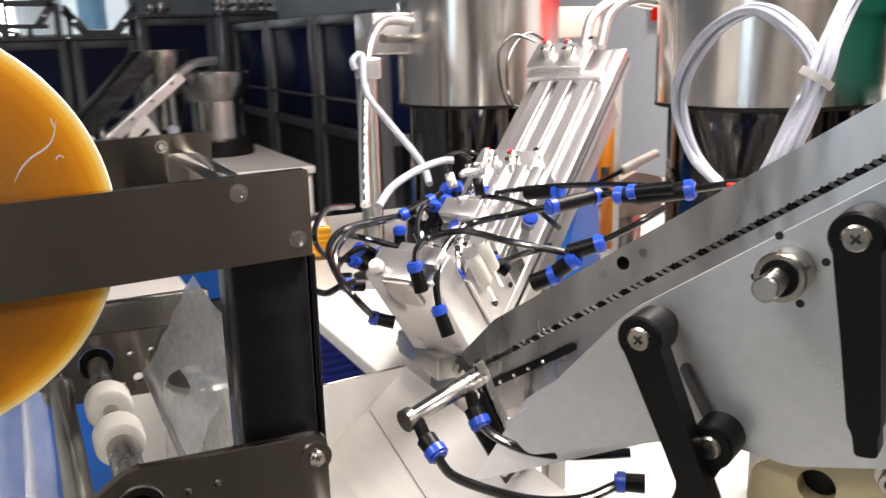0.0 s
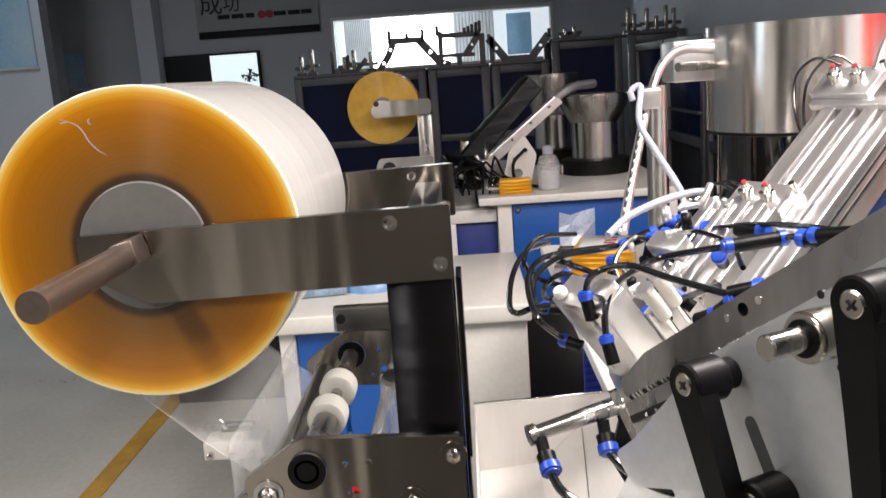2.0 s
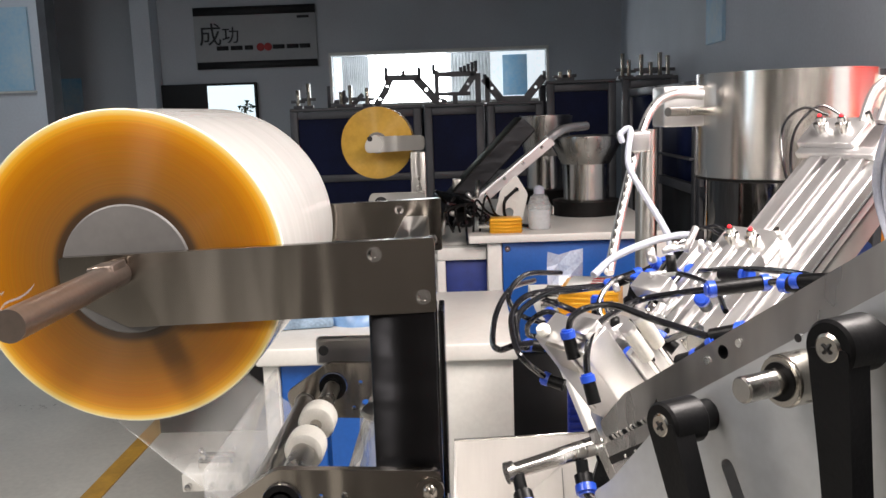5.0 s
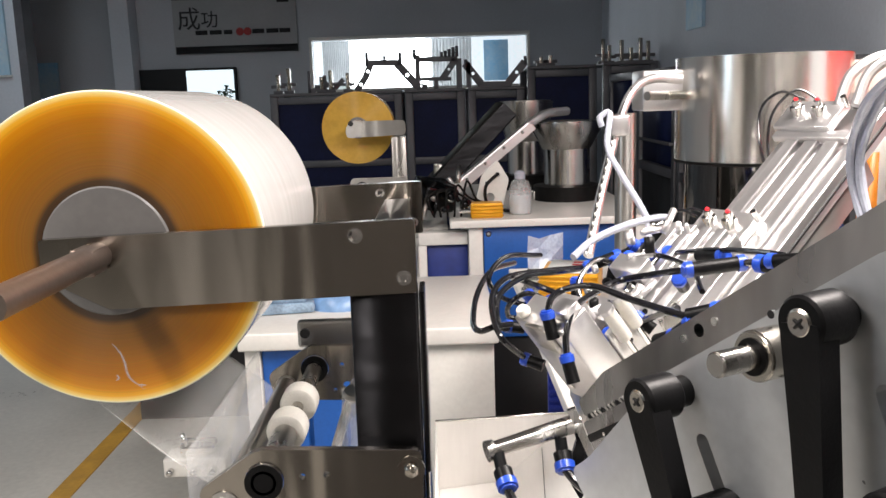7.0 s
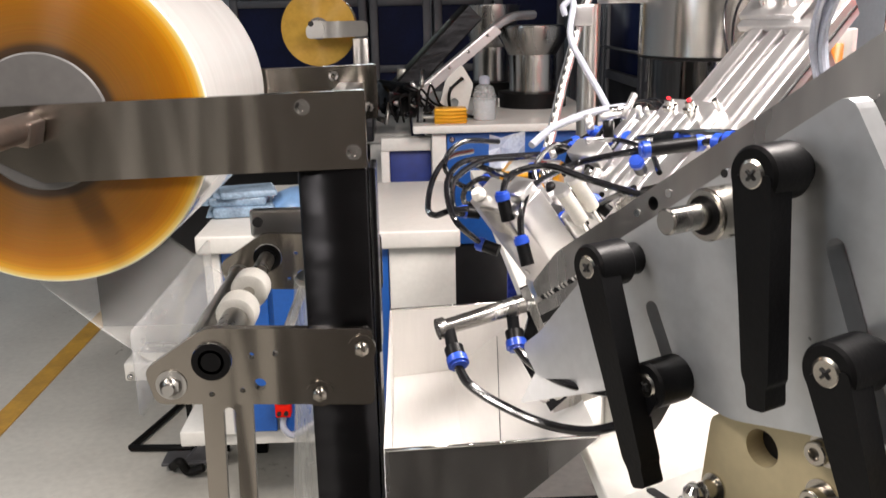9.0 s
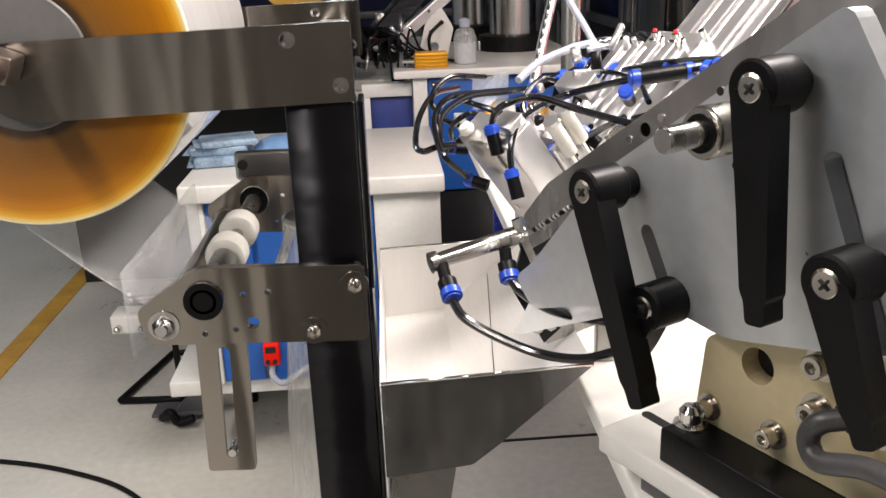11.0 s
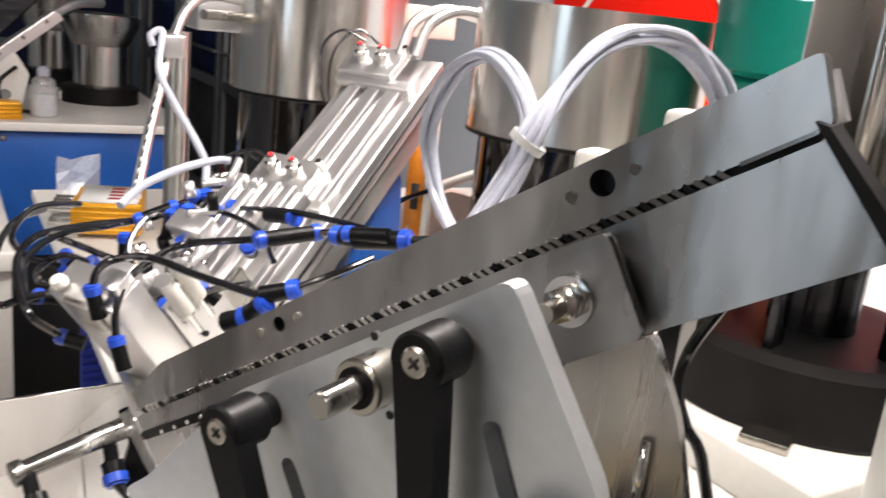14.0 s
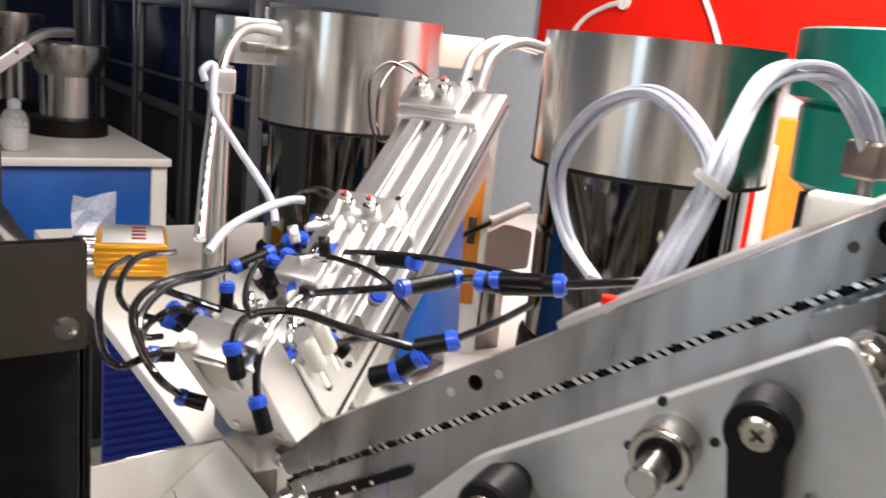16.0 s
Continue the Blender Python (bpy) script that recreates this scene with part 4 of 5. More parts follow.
part("seam", C((0.082, 0.405, 0.8822), (0.105, 0.66, 0.9017), 0.0003, None, 6), DARK, hop)
sk = thing("clear_waste_sleeve", "wrinkled clear plastic sleeve hanging behind the post", "sleeve")
bm = bmesh.new()
rows = []
for k in range(15):
    t = k / 14
    r = 0.026 + 0.026 * t ** 0.7
    rows.append([bm.verts.new((-0.044 - 0.004 * t + (r + 0.0022 * math.sin(5 * q + 7 * t) + 0.0012 * math.sin(11 * q - 19 * t)) * math.cos(q),
                               0.6 + (r + 0.002 * math.sin(4 * q - 9 * t)) * math.sin(q), 0.985 - 0.62 * t)) for q in [2 * math.pi * i / 40 for i in range(40)]])
for u, v in zip(rows, rows[1:]):
    for i in range(40):
        bm.faces.new((u[i], u[(i + 1) % 40], v[(i + 1) % 40], v[i]))
part("sleeve", bm, SLEEVEFILM, sk)
part("ring", LA([(0.0255, 0.0), (0.0275, 0.003), (0.0255, 0.006)], pose(-0.044, 0.6, 0.98)), STEEL, sk)

# ---- the machine deck ----
deck = thing("machine_deck", "white painted steel machine deck under the feeders", "machine table")
part("deck_plate", B((0.143, 0.02, 0.89), (1.45, 1.5, 0.905), 0.002), WHITEPAINT, deck)
part("skirt", B((0.6, 0.06, 0.1), (1.43, 1.4, 0.889), 0.004), WHITEPAINT, deck)
part("under_panel", B((0.178, 1.2, 0.62), (0.598, 1.206, 0.8895), 0.001), NAVYBLUE, deck, "ribbed blue panel under the deck")
for k in range(21):
    part("panel_rib", B((0.18, 1.197, 0.626 + 0.0124 * k), (0.596, 1.2, 0.632 + 0.0124 * k), 0.0006), NAVYBLUE, deck)
for x, y in ((0.65, 0.12), (1.38, 0.12), (0.65, 1.34), (1.38, 1.34)):
    part("foot", C((x, y, 0), (x, y, 0.1), 0.03), RUBBER, deck)

# ---- the near feeder: inclined rail, lever plate and base ----
NF = pose(0, 0, 0, 0, 0, -62.5)
near = thing("rail_feeder", "inclined steel feed rail on an aluminium plate with black clamp levers", "feeder", NF)
ang = math.atan2(0.110, 0.167)
rail_top = rounded([(-0.388, 1.006), (-0.36, 1.036), (-0.03, 1.257), (-0.0215, 1.2325), (-0.38, 0.997)], 0.003, 3)
part("upper_rail", sheet(rail_top, 0.33, 0.342, [disc(-0.2685, 1.087, 0.0042, 18), disc(-0.1015, 1.1965, 0.0056, 22)]), RAILMAT, near, "ground steel guard rail", smooth=False)
part("lower_rail", sheet(rounded([(-0.381, 0.9925), (-0.022, 1.228), (0.012, 1.194), (-0.075, 1.139), (-0.2, 1.064), (-0.362, 0.966)], 0.002, 2), 0.329, 0.341), RAILMAT, near, "steel rail web", smooth=False)
part("rail_back", sheet([(-0.37, 1.0), (-0.03, 1.23), (-0.026, 1.224), (-0.366, 0.994)], 0.345, 0.349), DARKSTEEL, near, smooth=False)
part("inner_rail", sheet([(-0.36, 1.03), (-0.03, 1.251), (-0.022, 1.2325), (-0.37, 1.003)], 0.362, 0.372), ALU, near, smooth=False)
for x, z in ((-0.2685, 1.087), (-0.1015, 1.1965)):
    for s in (-1, 1):
        part("rivet", C((x + s * 0.0125, 0.3305, z + s * 0.0082 + (0 if x < -0.2 else 0.0)), (x + s * 0.0125, 0.329, z + s * 0.0082), 0.0024, None, 14), CHROME, near)
# dark discs added behind the holes paint the shade inside them
for x, z in ((-0.2685, 1.087), (-0.1015, 1.1965)):
    part("hole_shade", C((x, 0.3425, z), (x, 0.3445, z), 0.008, None, 16), DARK, near)
# parts waiting in the slot of the rail
d = Vector((math.cos(ang), 0, math.sin(ang)))
for k in range(84):
    p = Vector((-0.374, 0.3315, 0.9985)) + d * (0.0046 * k)
    tip = Matrix.Translation(p) @ pose(0, 0, 0, 0, -math.degrees(ang) - 38, 0)
    part("fed_pin", B((-0.0011, -0.002, -0.0027), (0.0011, 0.006, 0.0027), 0.0, tip), CHROME if k % 4 else BLACK, near, smooth=False)
# a near-black sheet paints the shade inside the slot
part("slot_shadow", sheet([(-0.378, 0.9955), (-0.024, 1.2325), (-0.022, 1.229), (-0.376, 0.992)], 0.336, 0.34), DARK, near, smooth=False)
# a chrome sliver stands in for the glint near the slot's upper end
part("slot_glint", sheet([(-0.05, 1.2145), (-0.026, 1.2305), (-0.025, 1.2292), (-0.049, 1.2132)], 0.3283, 0.3292), CHROME, near, smooth=False)
part("slot_insert", sheet(slot(-0.3355, 1.0065, 0.088, 0.0055, math.degrees(ang) - 1), 0.3265, 0.3295), BLACK, near, "black insert with small screws")
for k in range(4):
    p = Vector((-0.36, 0.3262, 0.9895)) + d * (0.013 * k + 0.008)
    part("insert_screw", C(p, p + Vector((0, -0.0006, 0)), 0.0014, None, 10), CHROME, near)
part("end_bracket", B((-0.372, 0.343, 0.96), (-0.345, 0.375, 1.0), 0.002), STEEL, near)
part("grub_screw", LA([(0.0046, 0.0), (0.0046, 0.0012), (0.0026, 0.0012), (0.0022, -0.002), (0.0003, -0.002)], pose(-0.2764, 0.3285, 1.02, 90)), DARKSTEEL, near)
# front plate
fp = [(-0.318, 0.994), (-0.3, 1.0085), (-0.24, 1.0765), (-0.107, 1.1665), (-0.062, 1.097), (-0.048, 1.035), (-0.072, 1.034), (-0.152, 1.0135), (-0.195, 1.0175), (-0.3, 0.978)]
part("lever_plate", sheet(rounded(fp, 0.007, 4), 0.272, 0.283, [slot(-0.1958, 1.0355, 0.046, 0.0085, -60), slot(-0.0915, 1.0725, 0.082, 0.009, -66),
                                                          disc(-0.225, 1.03, 0.0022, 10), disc(-0.07, 1.06, 0.0022, 10)]), ALUPLATE, near, "pale aluminium plate with slots", smooth=False)
part("spacer_plate", sheet(rounded([(-0.36, 0.93), (-0.318, 1.0), (-0.25, 1.05), (-0.13, 1.13), (-0.11, 1.09), (-0.2, 1.01)], 0.006, 3), 0.3, 0.31), ALUPLATE, near, smooth=False)
for sx, sz, sa, sl in ((-0.1958, 1.0355, -60, 0.05), (-0.0915, 1.0725, -66, 0.086)):
    part("slot_backing", sheet(slot(sx, sz, sl, 0.013, sa), 0.2834, 0.2855), ALU, near, smooth=False)
# a tab of the same steel as the rail
part("steel_tab", sheet(rounded([(-0.125, 1.16), (-0.0895, 1.182), (-0.068, 1.1445), (-0.1025, 1.1215)], 0.005, 3), 0.312, 0.318), RAILMAT, near, smooth=False)
part("rail_end_edge", sheet([(-0.0265, 1.2335), (-0.0215, 1.2325), (0.0135, 1.195), (0.0075, 1.192)], 0.322, 0.345), RUBBER, near, "dark rubber edge strip", smooth=False)
hb = part("hex_bolt", C((-0.1, 0.3119, 1.151), (-0.1, 0.301, 1.151), 0.0075, None, 6), BRASS, near, "hex bolt with washer")
part("washer", C((-0.1, 0.3122, 1.151), (-0.1, 0.3095, 1.151), 0.0105, None, 24), CHROME, hb)
part("socket_pin", C((-0.1, 0.3, 1.151), (-0.1, 0.288, 1.151), 0.0042, None, 18), BRASS, hb)
# shaft with its collar
FLIP = Matrix.Diagonal((1, -1, 1, 1))
part("shaft_collar", LA([(0.0086, 0.0), (0.0112, 0.0), (0.0118, 0.0008), (0.0118, 0.0165), (0.0086, 0.0165)], pose(-0.159, 0.2555, 1.1115, -90) @ FLIP, 40), BRASS, near, "steel bearing collar")
# a black disc over the capped collar paints the shade in its bore
part("bore_shade_disc", C((-0.159, 0.2541, 1.1115), (-0.159, 0.27, 1.1115), 0.0086), BLACK, near)
part("collar_seal", LA([(0.0092, 0.0), (0.0108, 0.0), (0.0112, 0.0012), (0.0092, 0.0012)], pose(-0.159, 0.2548, 1.1115, -90) @ FLIP, 40), BRASS, near)
part("pin_shaft", LA([(0.0005, 0.0), (0.005, 0.0), (0.0058, 0.0009), (0.0058, 0.04)], pose(-0.159, 0.2325, 1.1115, -90) @ FLIP, 28), SATIN, near, "round steel pin")
for a in (20, 110, 200, 290):
    x, z = -0.159 + 0.0165 * math.cos(radians(a)), 1.1115 + 0.0165 * math.sin(radians(a))
    part("grub_hole", C((x, 0.2718, z), (x, 0.274, z), 0.002, None, 12), DARK, near)


def lever(x, y, z, tipx, tipz, yp=0.272):
    """A black clamp lever: hub on a stud, screw in its face, tapered handle with a square end."""
    lv = part("clamp_lever", LA([(0.0104, 0.0), (0.0116, 0.0014), (0.0118, 0.012), (0.0118, 0.0205), (0.0108, 0.0216), (0.0082, 0.0217), (0.0082, yp - y)], pose(x, y, z, -90) @ Matrix.Diagonal((1, -1, 1, 1)), 32), BLACK, near, "black plastic clamp lever")
    dx, dz = tipx - x, tipz - z
    n, a = math.hypot(dx, dz), math.atan2(dz, dx)
    o = rounded([(0.0, 0.0096), (n * 0.55, 0.0074), (n - 0.012, 0.0062), (n - 0.01, 0.005), (n, 0.0048), (n, -0.0048), (n - 0.01, -0.0052), (n - 0.014, -0.0072), (n * 0.5, -0.0078), (0.0, -0.0096)], 0.0025, 3)
    bm = sheet(o, y - 0.0005, y + 0.0115)
    bmesh.ops.transform(bm, matrix=Matrix.Translation((x, 0, z)) @ Matrix.Rotation(-a, 4, "Y"), verts=bm.verts)
    part("handle", bm, BLACK, lv)
    sc = part("screw", LA([(0.0004, 0.0006), (0.005, 0.0004), (0.0062, 0.0012), (0.0064, 0.003)], pose(x, y - 0.0012, z, -90) @ Matrix.Diagonal((1, -1, 1, 1)), 28), BRASS, lv, "cross-head steel screw")
    for r in (35, 125):
        part("cross_slot", B((-0.0026, -0.0004, -0.0005), (0.0026, 0.0002, 0.0005), 0, pose(x, y - 0.0009, z, 0, r, 0)), DARK, sc)
    part("stud", C((x, yp - 0.012, z), (x, yp, z), 0.0075, None, 20), DARKSTEEL, lv)
    return lv


lever(-0.2193, 0.2414, 1.075, -0.176, 0.975)
lever(-0.1271, 0.2453, 1.135, -0.1155, 1.04)
lever(-0.0851, 0.2438, 1.068, -0.061, 1.01)
lever(-0.186, 0.252, 1.022, -0.2, 0.985)
# base of the feeder
gp = rounded([(-0.178, 0.957), (-0.1735, 1.003), (-0.133, 1.03), (-0.07, 1.05), (-0.03, 1.04), (-0.03, 0.957)], 0.004, 3)
gold = part("base_plate", sheet(gp, 0.2845, 0.296, [disc(-0.1423, 0.9995, 0.0092, 26)]), GOLD, near, "matt gold anodised plate", smooth=False)
for x, z, r in ((-0.1684, 0.9663, 0.0048), (-0.1298, 0.9692, 0.0048), (-0.1089, 1.0146, 0.0055), (-0.1088, 0.9915, 0.0055), (-0.0794, 0.9958, 0.0055)):
    sc = part("cap_screw", LA([(0.0025, 0.003), (0.0026, 0.0), (0.0045, 0.0), (0.005, 0.0006), (0.005, 0.0075)], pose(x, 0.2755, z, -90) @ Matrix.Diagonal((r / 0.005, -r / 0.005, 1, 1)), 22), BRASS, gold, "socket cap screw")
    part("washer", C((x, 0.2835, z), (x, 0.2846, z), r * 1.5, None, 24), BRASS, sc)
# dark backing added so the plate's hole reads as shaded
part("hole_shade", B((-0.155, 0.2965, 0.985), (-0.128, 0.299, 1.014)), DARK, near)
part("base_block", B((-0.18, 0.262, 0.937), (0.02, 0.36, 0.9565), 0.0015), BLACK, near, "black base block")
part("mount_plate", B((-0.222, 0.2585, 0.9225), (0.06, 0.42, 0.9368), 0.0012), WHITEPAINT, near, "white mounting plate")
part("riser", B((-0.2, 0.27, 0.905), (0.04, 0.4, 0.922), 0.001), FRAMEGREY, near)
part("plate_slot", sheet(slot(-0.205, 0.0, 0.03, 0.006, 0), -0.0006, 0.0), DARK, near, m=pose(0, 0.29, 0.9375, 90))
wn = part("wing_bolt", LA([(0.0, 0.0), (0.0085, 0.0), (0.0085, 0.002), (0.006, 0.003), (0.006, 0.009), (0.0035, 0.012), (0.0004, 0.0125)], pose(-0.172, 0.275, 0.9565)), CHROME, near)
bm = SW([(-0.0865, 0.27, 1.0025), (-0.0935, 0.265, 0.9995), (-0.0972, 0.263, 0.9935), (-0.0955, 0.262, 0.987), (-0.088, 0.26, 0.985), (-0.066, 0.26, 0.9925), (-0.03, 0.25, 0.996), (0.03, 0.24, 0.99)], 0.0048, 14)
wire = tagged(part("signal_cable", bm, GREYCABLE, m=pose(0, 0, 0, 0, 0, -62.5)), "grey-black sheathed cable with braided end at the feeder base", "cable")
part("braided_end", LA([(0.006, 0.0), (0.0075, 0.003), (0.006, 0.006), (0.0075, 0.009), (0.006, 0.012)], pose(-0.088, 0.2705, 1.0015, -60, 55, 0)), CHROME, wire)
# rear bracket of the rail
rb = thing("rail_bracket", "folded grey steel bracket carrying the rail", "bracket", NF)
part("web", sheet(rounded([(-0.113, 1.11), (-0.0747, 1.135), (-0.058, 1.102), (-0.046, 1.06), (-0.03, 0.908), (-0.06, 0.908), (-0.089, 1.063)], 0.004, 3), 0.345, 0.352), SATIN, rb, smooth=False)
part("flange", B((-0.085, 0.318, 1.048), (-0.048, 0.345, 1.054), 0.001), SATIN, rb)
part("foot", B((-0.06, 0.33, 0.9052), (0.01, 0.39, 0.911), 0.001), SATIN, rb)
part("edge_strip", B((-0.07, 0.34, 1.05), (-0.066, 0.344, 1.09)), CHROME, rb)
bm = SW([(-0.045, 0.345, 1.165), (-0.062, 0.36, 1.129), (-0.064, 0.36, 1.109), (-0.058, 0.36, 1.094), (-0.048, 0.36, 1.08), (-0.035, 0.36, 1.03), (-0.03, 0.36, 0.95), (-0.02, 0.36, 0.909)], 0.0028)
tagged(part("sensor_cable", bm, HOSE, m=NF), "thin black cable hanging below the rail", "cable")

# ---- the bowl at the upper end of the rail ----
b3 = thing("rail_bowl_feeder", "polished steel bowl with dark rim on a white drum base", "bowl feeder", pose(0.493, 0.12, 0.905))
part("drum", LA([(0.11, 0.0), (0.112, 0.003), (0.112, 0.25), (0.106, 0.254)]), WHITEPAINT, b3)
part("gap_ring", LA([(0.115, 0.252), (0.122, 0.254), (0.122, 0.262), (0.115, 0.264)]), RUBBER, b3)
part("bowl", LA([(0.118, 0.264), (0.136, 0.27), (0.14, 0.28), (0.14, 0.332), (0.136, 0.333), (0.134, 0.28), (0.001, 0.27)]), BRASS, b3)
part("rim", LA([(0.14, 0.331), (0.143, 0.332), (0.143, 0.338), (0.132, 0.338), (0.132, 0.331)]), DARKSTEEL, b3)
part("clamp_stud", C((-0.1, 0.06, 0.1), (-0.13, 0.075, 0.1), 0.012, None, 18), CHROME, b3)
part("tooling_plate", B((-0.002, -0.03, 0.28), (0.002, 0.045, 0.6), 0.001, pose(-0.05, 0.1, 0, 0, 0, 48)), SATIN, b3, "upright steel tooling plate")
part("stud", C((-0.146, 0.074, 0.27), (-0.146, 0.074, 0.372), 0.0085, None, 20), BRASS, b3)
part("domed_nut", LA([(0.0, -0.014), (0.009, -0.013), (0.0125, -0.007), (0.0134, 0.0), (0.012, 0.006), (0.0085, 0.0105), (0.0004, 0.013)], pose(-0.146, 0.074, 0.381)), SATIN, b3, "chrome domed nut")
bm = SW([(0.375, 0.19, 1.01), (0.34, 0.21, 1.0), (0.3, 0.25, 0.96), (0.28, 0.3, 0.91)], 0.005)
tagged(part("supply_cable", bm, HOSE), "black supply cable running from the bowl base to the deck", "cable")
part("guard_sheet", B((0, -0.001, 0.27), (0.055, 0.001, 0.39), 0.0006, pose(-0.095, 0.162, 0, 0, 0, -40)), SATIN, b3, "upright grey steel guard sheet")
part("guard_arm", B((-0.06, -0.003, 0.272), (0.0, 0.003, 0.285), 0.0006, pose(-0.07, 0.142, 0, 0, 0, 110)), SATIN, b3)


# ---- two bowl feeders behind ----
def bowl_feeder(x, y, r, top, join, label, base_r, cut=0.0):
    b = thing("bowl_feeder", label, "bowl feeder", pose(x, y, 0.905), group="vibratory bowl feeders")
    t, j = top - 0.905, join - 0.905
    part("base", LA([(base_r, 0.0), (base_r * 1.02, 0.004), (base_r, 0.05), (base_r * 0.9, 0.055)]), RUBBER, b)
    part("drive_unit", LA([(r * 0.86, 0.055), (r * 0.88, 0.06), (r * 0.88, j - 0.004)]), mat("black_mirror_steel", (0.13, 0.125, 0.12), 0.08, 1.0, 6, 0.2, 0.02, (6, 6, 0.5)), b, "dark mirror-polished drive housing")
    part("seam", LA([(r * 0.9, j - 0.005), (r * 1.004, j - 0.003), (r * 1.004, j), (r * 0.9, j)]), RUBBER, b)
    part("bowl", LA([(r * 0.9, j), (r, j + 0.001), (r, t), (r - 0.002, t), (r - 0.003, j + 0.02), (0.001, j + 0.012)], None, 72), POLISHED, b, "polished stainless bowl")
    return b


bf1 = bowl_feeder(0.47, 1.117, 0.117, 1.27, 1.13, "polished stainless vibratory bowl feeder with dark base", 0.112)
part("side_ledge", B((-0.17, -0.02, 0.295), (-0.1, 0.05, 0.35), 0.003), ALU, bf1, "pale aluminium ledge on the bowl")
part("outlet_box", B((0.1, -0.02, 0.31), (0.2, 0.06, 0.355), 0.003), SKIN_PINK, bf1, "reddish outlet box")
bf2 = bowl_feeder(0.596, 0.693, 0.119, 1.272, 1.145, "second polished stainless vibratory bowl feeder", 0.11)
part("inspection_bolt", C((-0.06, -0.08, 0.09), (-0.075, -0.098, 0.09), 0.008, None, 12), CHROME, bf2)
part("riser_plate", B((0.56, 0.32, 0.9052), (0.9, 0.57, 0.945), 0.003), WHITEPAINT, deck)
g = thing("green_bowl_feeder", "green coated vibratory bowl feeder on a black ring base", "bowl feeder", pose(0.722, 0.468, 0.945))
part("base", LA([(0.135, 0.0), (0.137, 0.004), (0.135, 0.06), (0.12, 0.066)]), RUBBER, g)
part("drive_unit", LA([(0.04, 0.06), (0.04, 0.2)]), DARKSTEEL, g)
part("bowl", LA([(0.1, 0.2), (0.12, 0.215), (0.122, 0.28), (0.119, 0.284), (0.133, 0.29), (0.135, 0.348), (0.131, 0.35), (0.12, 0.29), (0.001, 0.25)], None, 56), GREEN, g, "green coated bowl with a stepped wall")
for a in range(20, 380, 60):
    c, s = math.cos(radians(a)), math.sin(radians(a))
    part("spring_leaf", B((-0.014, -0.004, 0.06), (0.014, 0.004, 0.205), 0.001, pose(0.098 * c, 0.098 * s, 0, 0, 0, a)), DARKSTEEL, g)
for a in (210, 300):
    c, s = math.cos(radians(a)), math.sin(radians(a))
    part("foot_clip", B((-0.012, -0.02, 0), (0.03, 0.02, 0.008), 0.002, pose(0.135 * c, 0.135 * s, 0, 0, 0, a)), BRASS, g, "brass foot clip")

rp = thing("red_panel", "bright red sheet panel with white curved lines on the side wall", "panel")
part("sheet", B((1.425, 0.55, 1.25), (1.448, 1.9, 1.75)), RED, rp, smooth=False)
part("white_line", SW([(1.42, 1.78, 1.28), (1.42, 1.72, 1.34), (1.42, 1.65, 1.37), (1.42, 1.6, 1.38)], 0.006), PAPER, rp)
part("white_dot", C((1.426, 1.595, 1.382), (1.416, 1.595, 1.382), 0.018), PAPER, rp)
part("white_line", SW([(1.42, 1.42, 1.46), (1.42, 1.38, 1.42), (1.42, 1.33, 1.35), (1.42, 1.29, 1.28)], 0.006), PAPER, rp)
yb = thing("yellow_box", "yellow and red cartons stacked on the deck edge", "carton")
part("carton", B((1.06, 0.8, 0.905), (1.12, 0.9, 1.19), 0.002), ORANGE, yb)
part("red_strip", B((1.02, 0.88, 0.905), (1.058, 0.96, 1.205), 0.002), RED, yb)
part("white_strip", B((1.04, 0.862, 0.905), (1.056, 0.878, 1.15), 0.002), PAPER, yb)
yp_ = thing("orange_label_post", "upright post with an orange warning sticker", "post", pose(0.492, 0.838, 0.905, 0, 0, -38))
part("post", B((-0.006, -0.012, 0.0), (0.016, 0.012, 0.265), 0.002), PAPER, yp_)
part("sticker", B((-0.012, -0.0145, 0.06), (0.008, -0.0122, 0.25)), ORANGE, yp_, "orange sticker with a black mark")
part("mark", B((-0.006, -0.0155, 0.13), (0.003, -0.0146, 0.16)), INK, yp_)
pc = thing("beige_cover", "beige plastic sensor cover behind the rail", "cover")
part("cover", sheet(rounded([(0.47, 1.0), (0.572, 1.0), (0.572, 1.045), (0.53, 1.055), (0.49, 1.04)], 0.006), 0.83, 0.87), SKIN_PINK, pc)
part("leg", B((0.51, 0.83, 0.905), (0.54, 0.85, 1.001)), STEEL, pc)
part("plug", C((0.5, 0.82, 1.06), (0.56, 0.83, 1.075), 0.006, None, 12), NYLON, pc)
part("wire", SW([(0.41, 0.79, 1.0), (0.44, 0.8, 1.045), (0.5, 0.82, 1.06)], 0.003), HOSE, pc)


# ---- the aluminium incline from the first bowl ----
INC = pose(0.291, 0.767, 1.096, 0, -38.2, 31.36)
inc = thing("aluminium_feed_track", "bright anodised aluminium double feed track on an incline", "feed track", INC)
part("track_bed", B((-0.215, -0.062, -0.036), (0.205, 0.02, -0.026), 0.001), ALU, inc)
for y in (-0.052, -0.028, -0.004):
    part("cover_strip", B((-0.2, y - 0.008, -0.026), (0.155, y + 0.008, -0.016), 0.0015), ALU, inc, "ribbed aluminium cover strip")
part("side_profile", B((-0.215, -0.08, -0.044), (0.2, -0.064, -0.02), 0.0015), ALU, inc)
part("side_groove", B((-0.213, -0.0812, -0.034), (0.198, -0.0798, -0.031)), DARK, inc)
part("under_beam", B((-0.16, -0.075, -0.075), (0.15, -0.045, -0.045), 0.002), STEEL, inc)


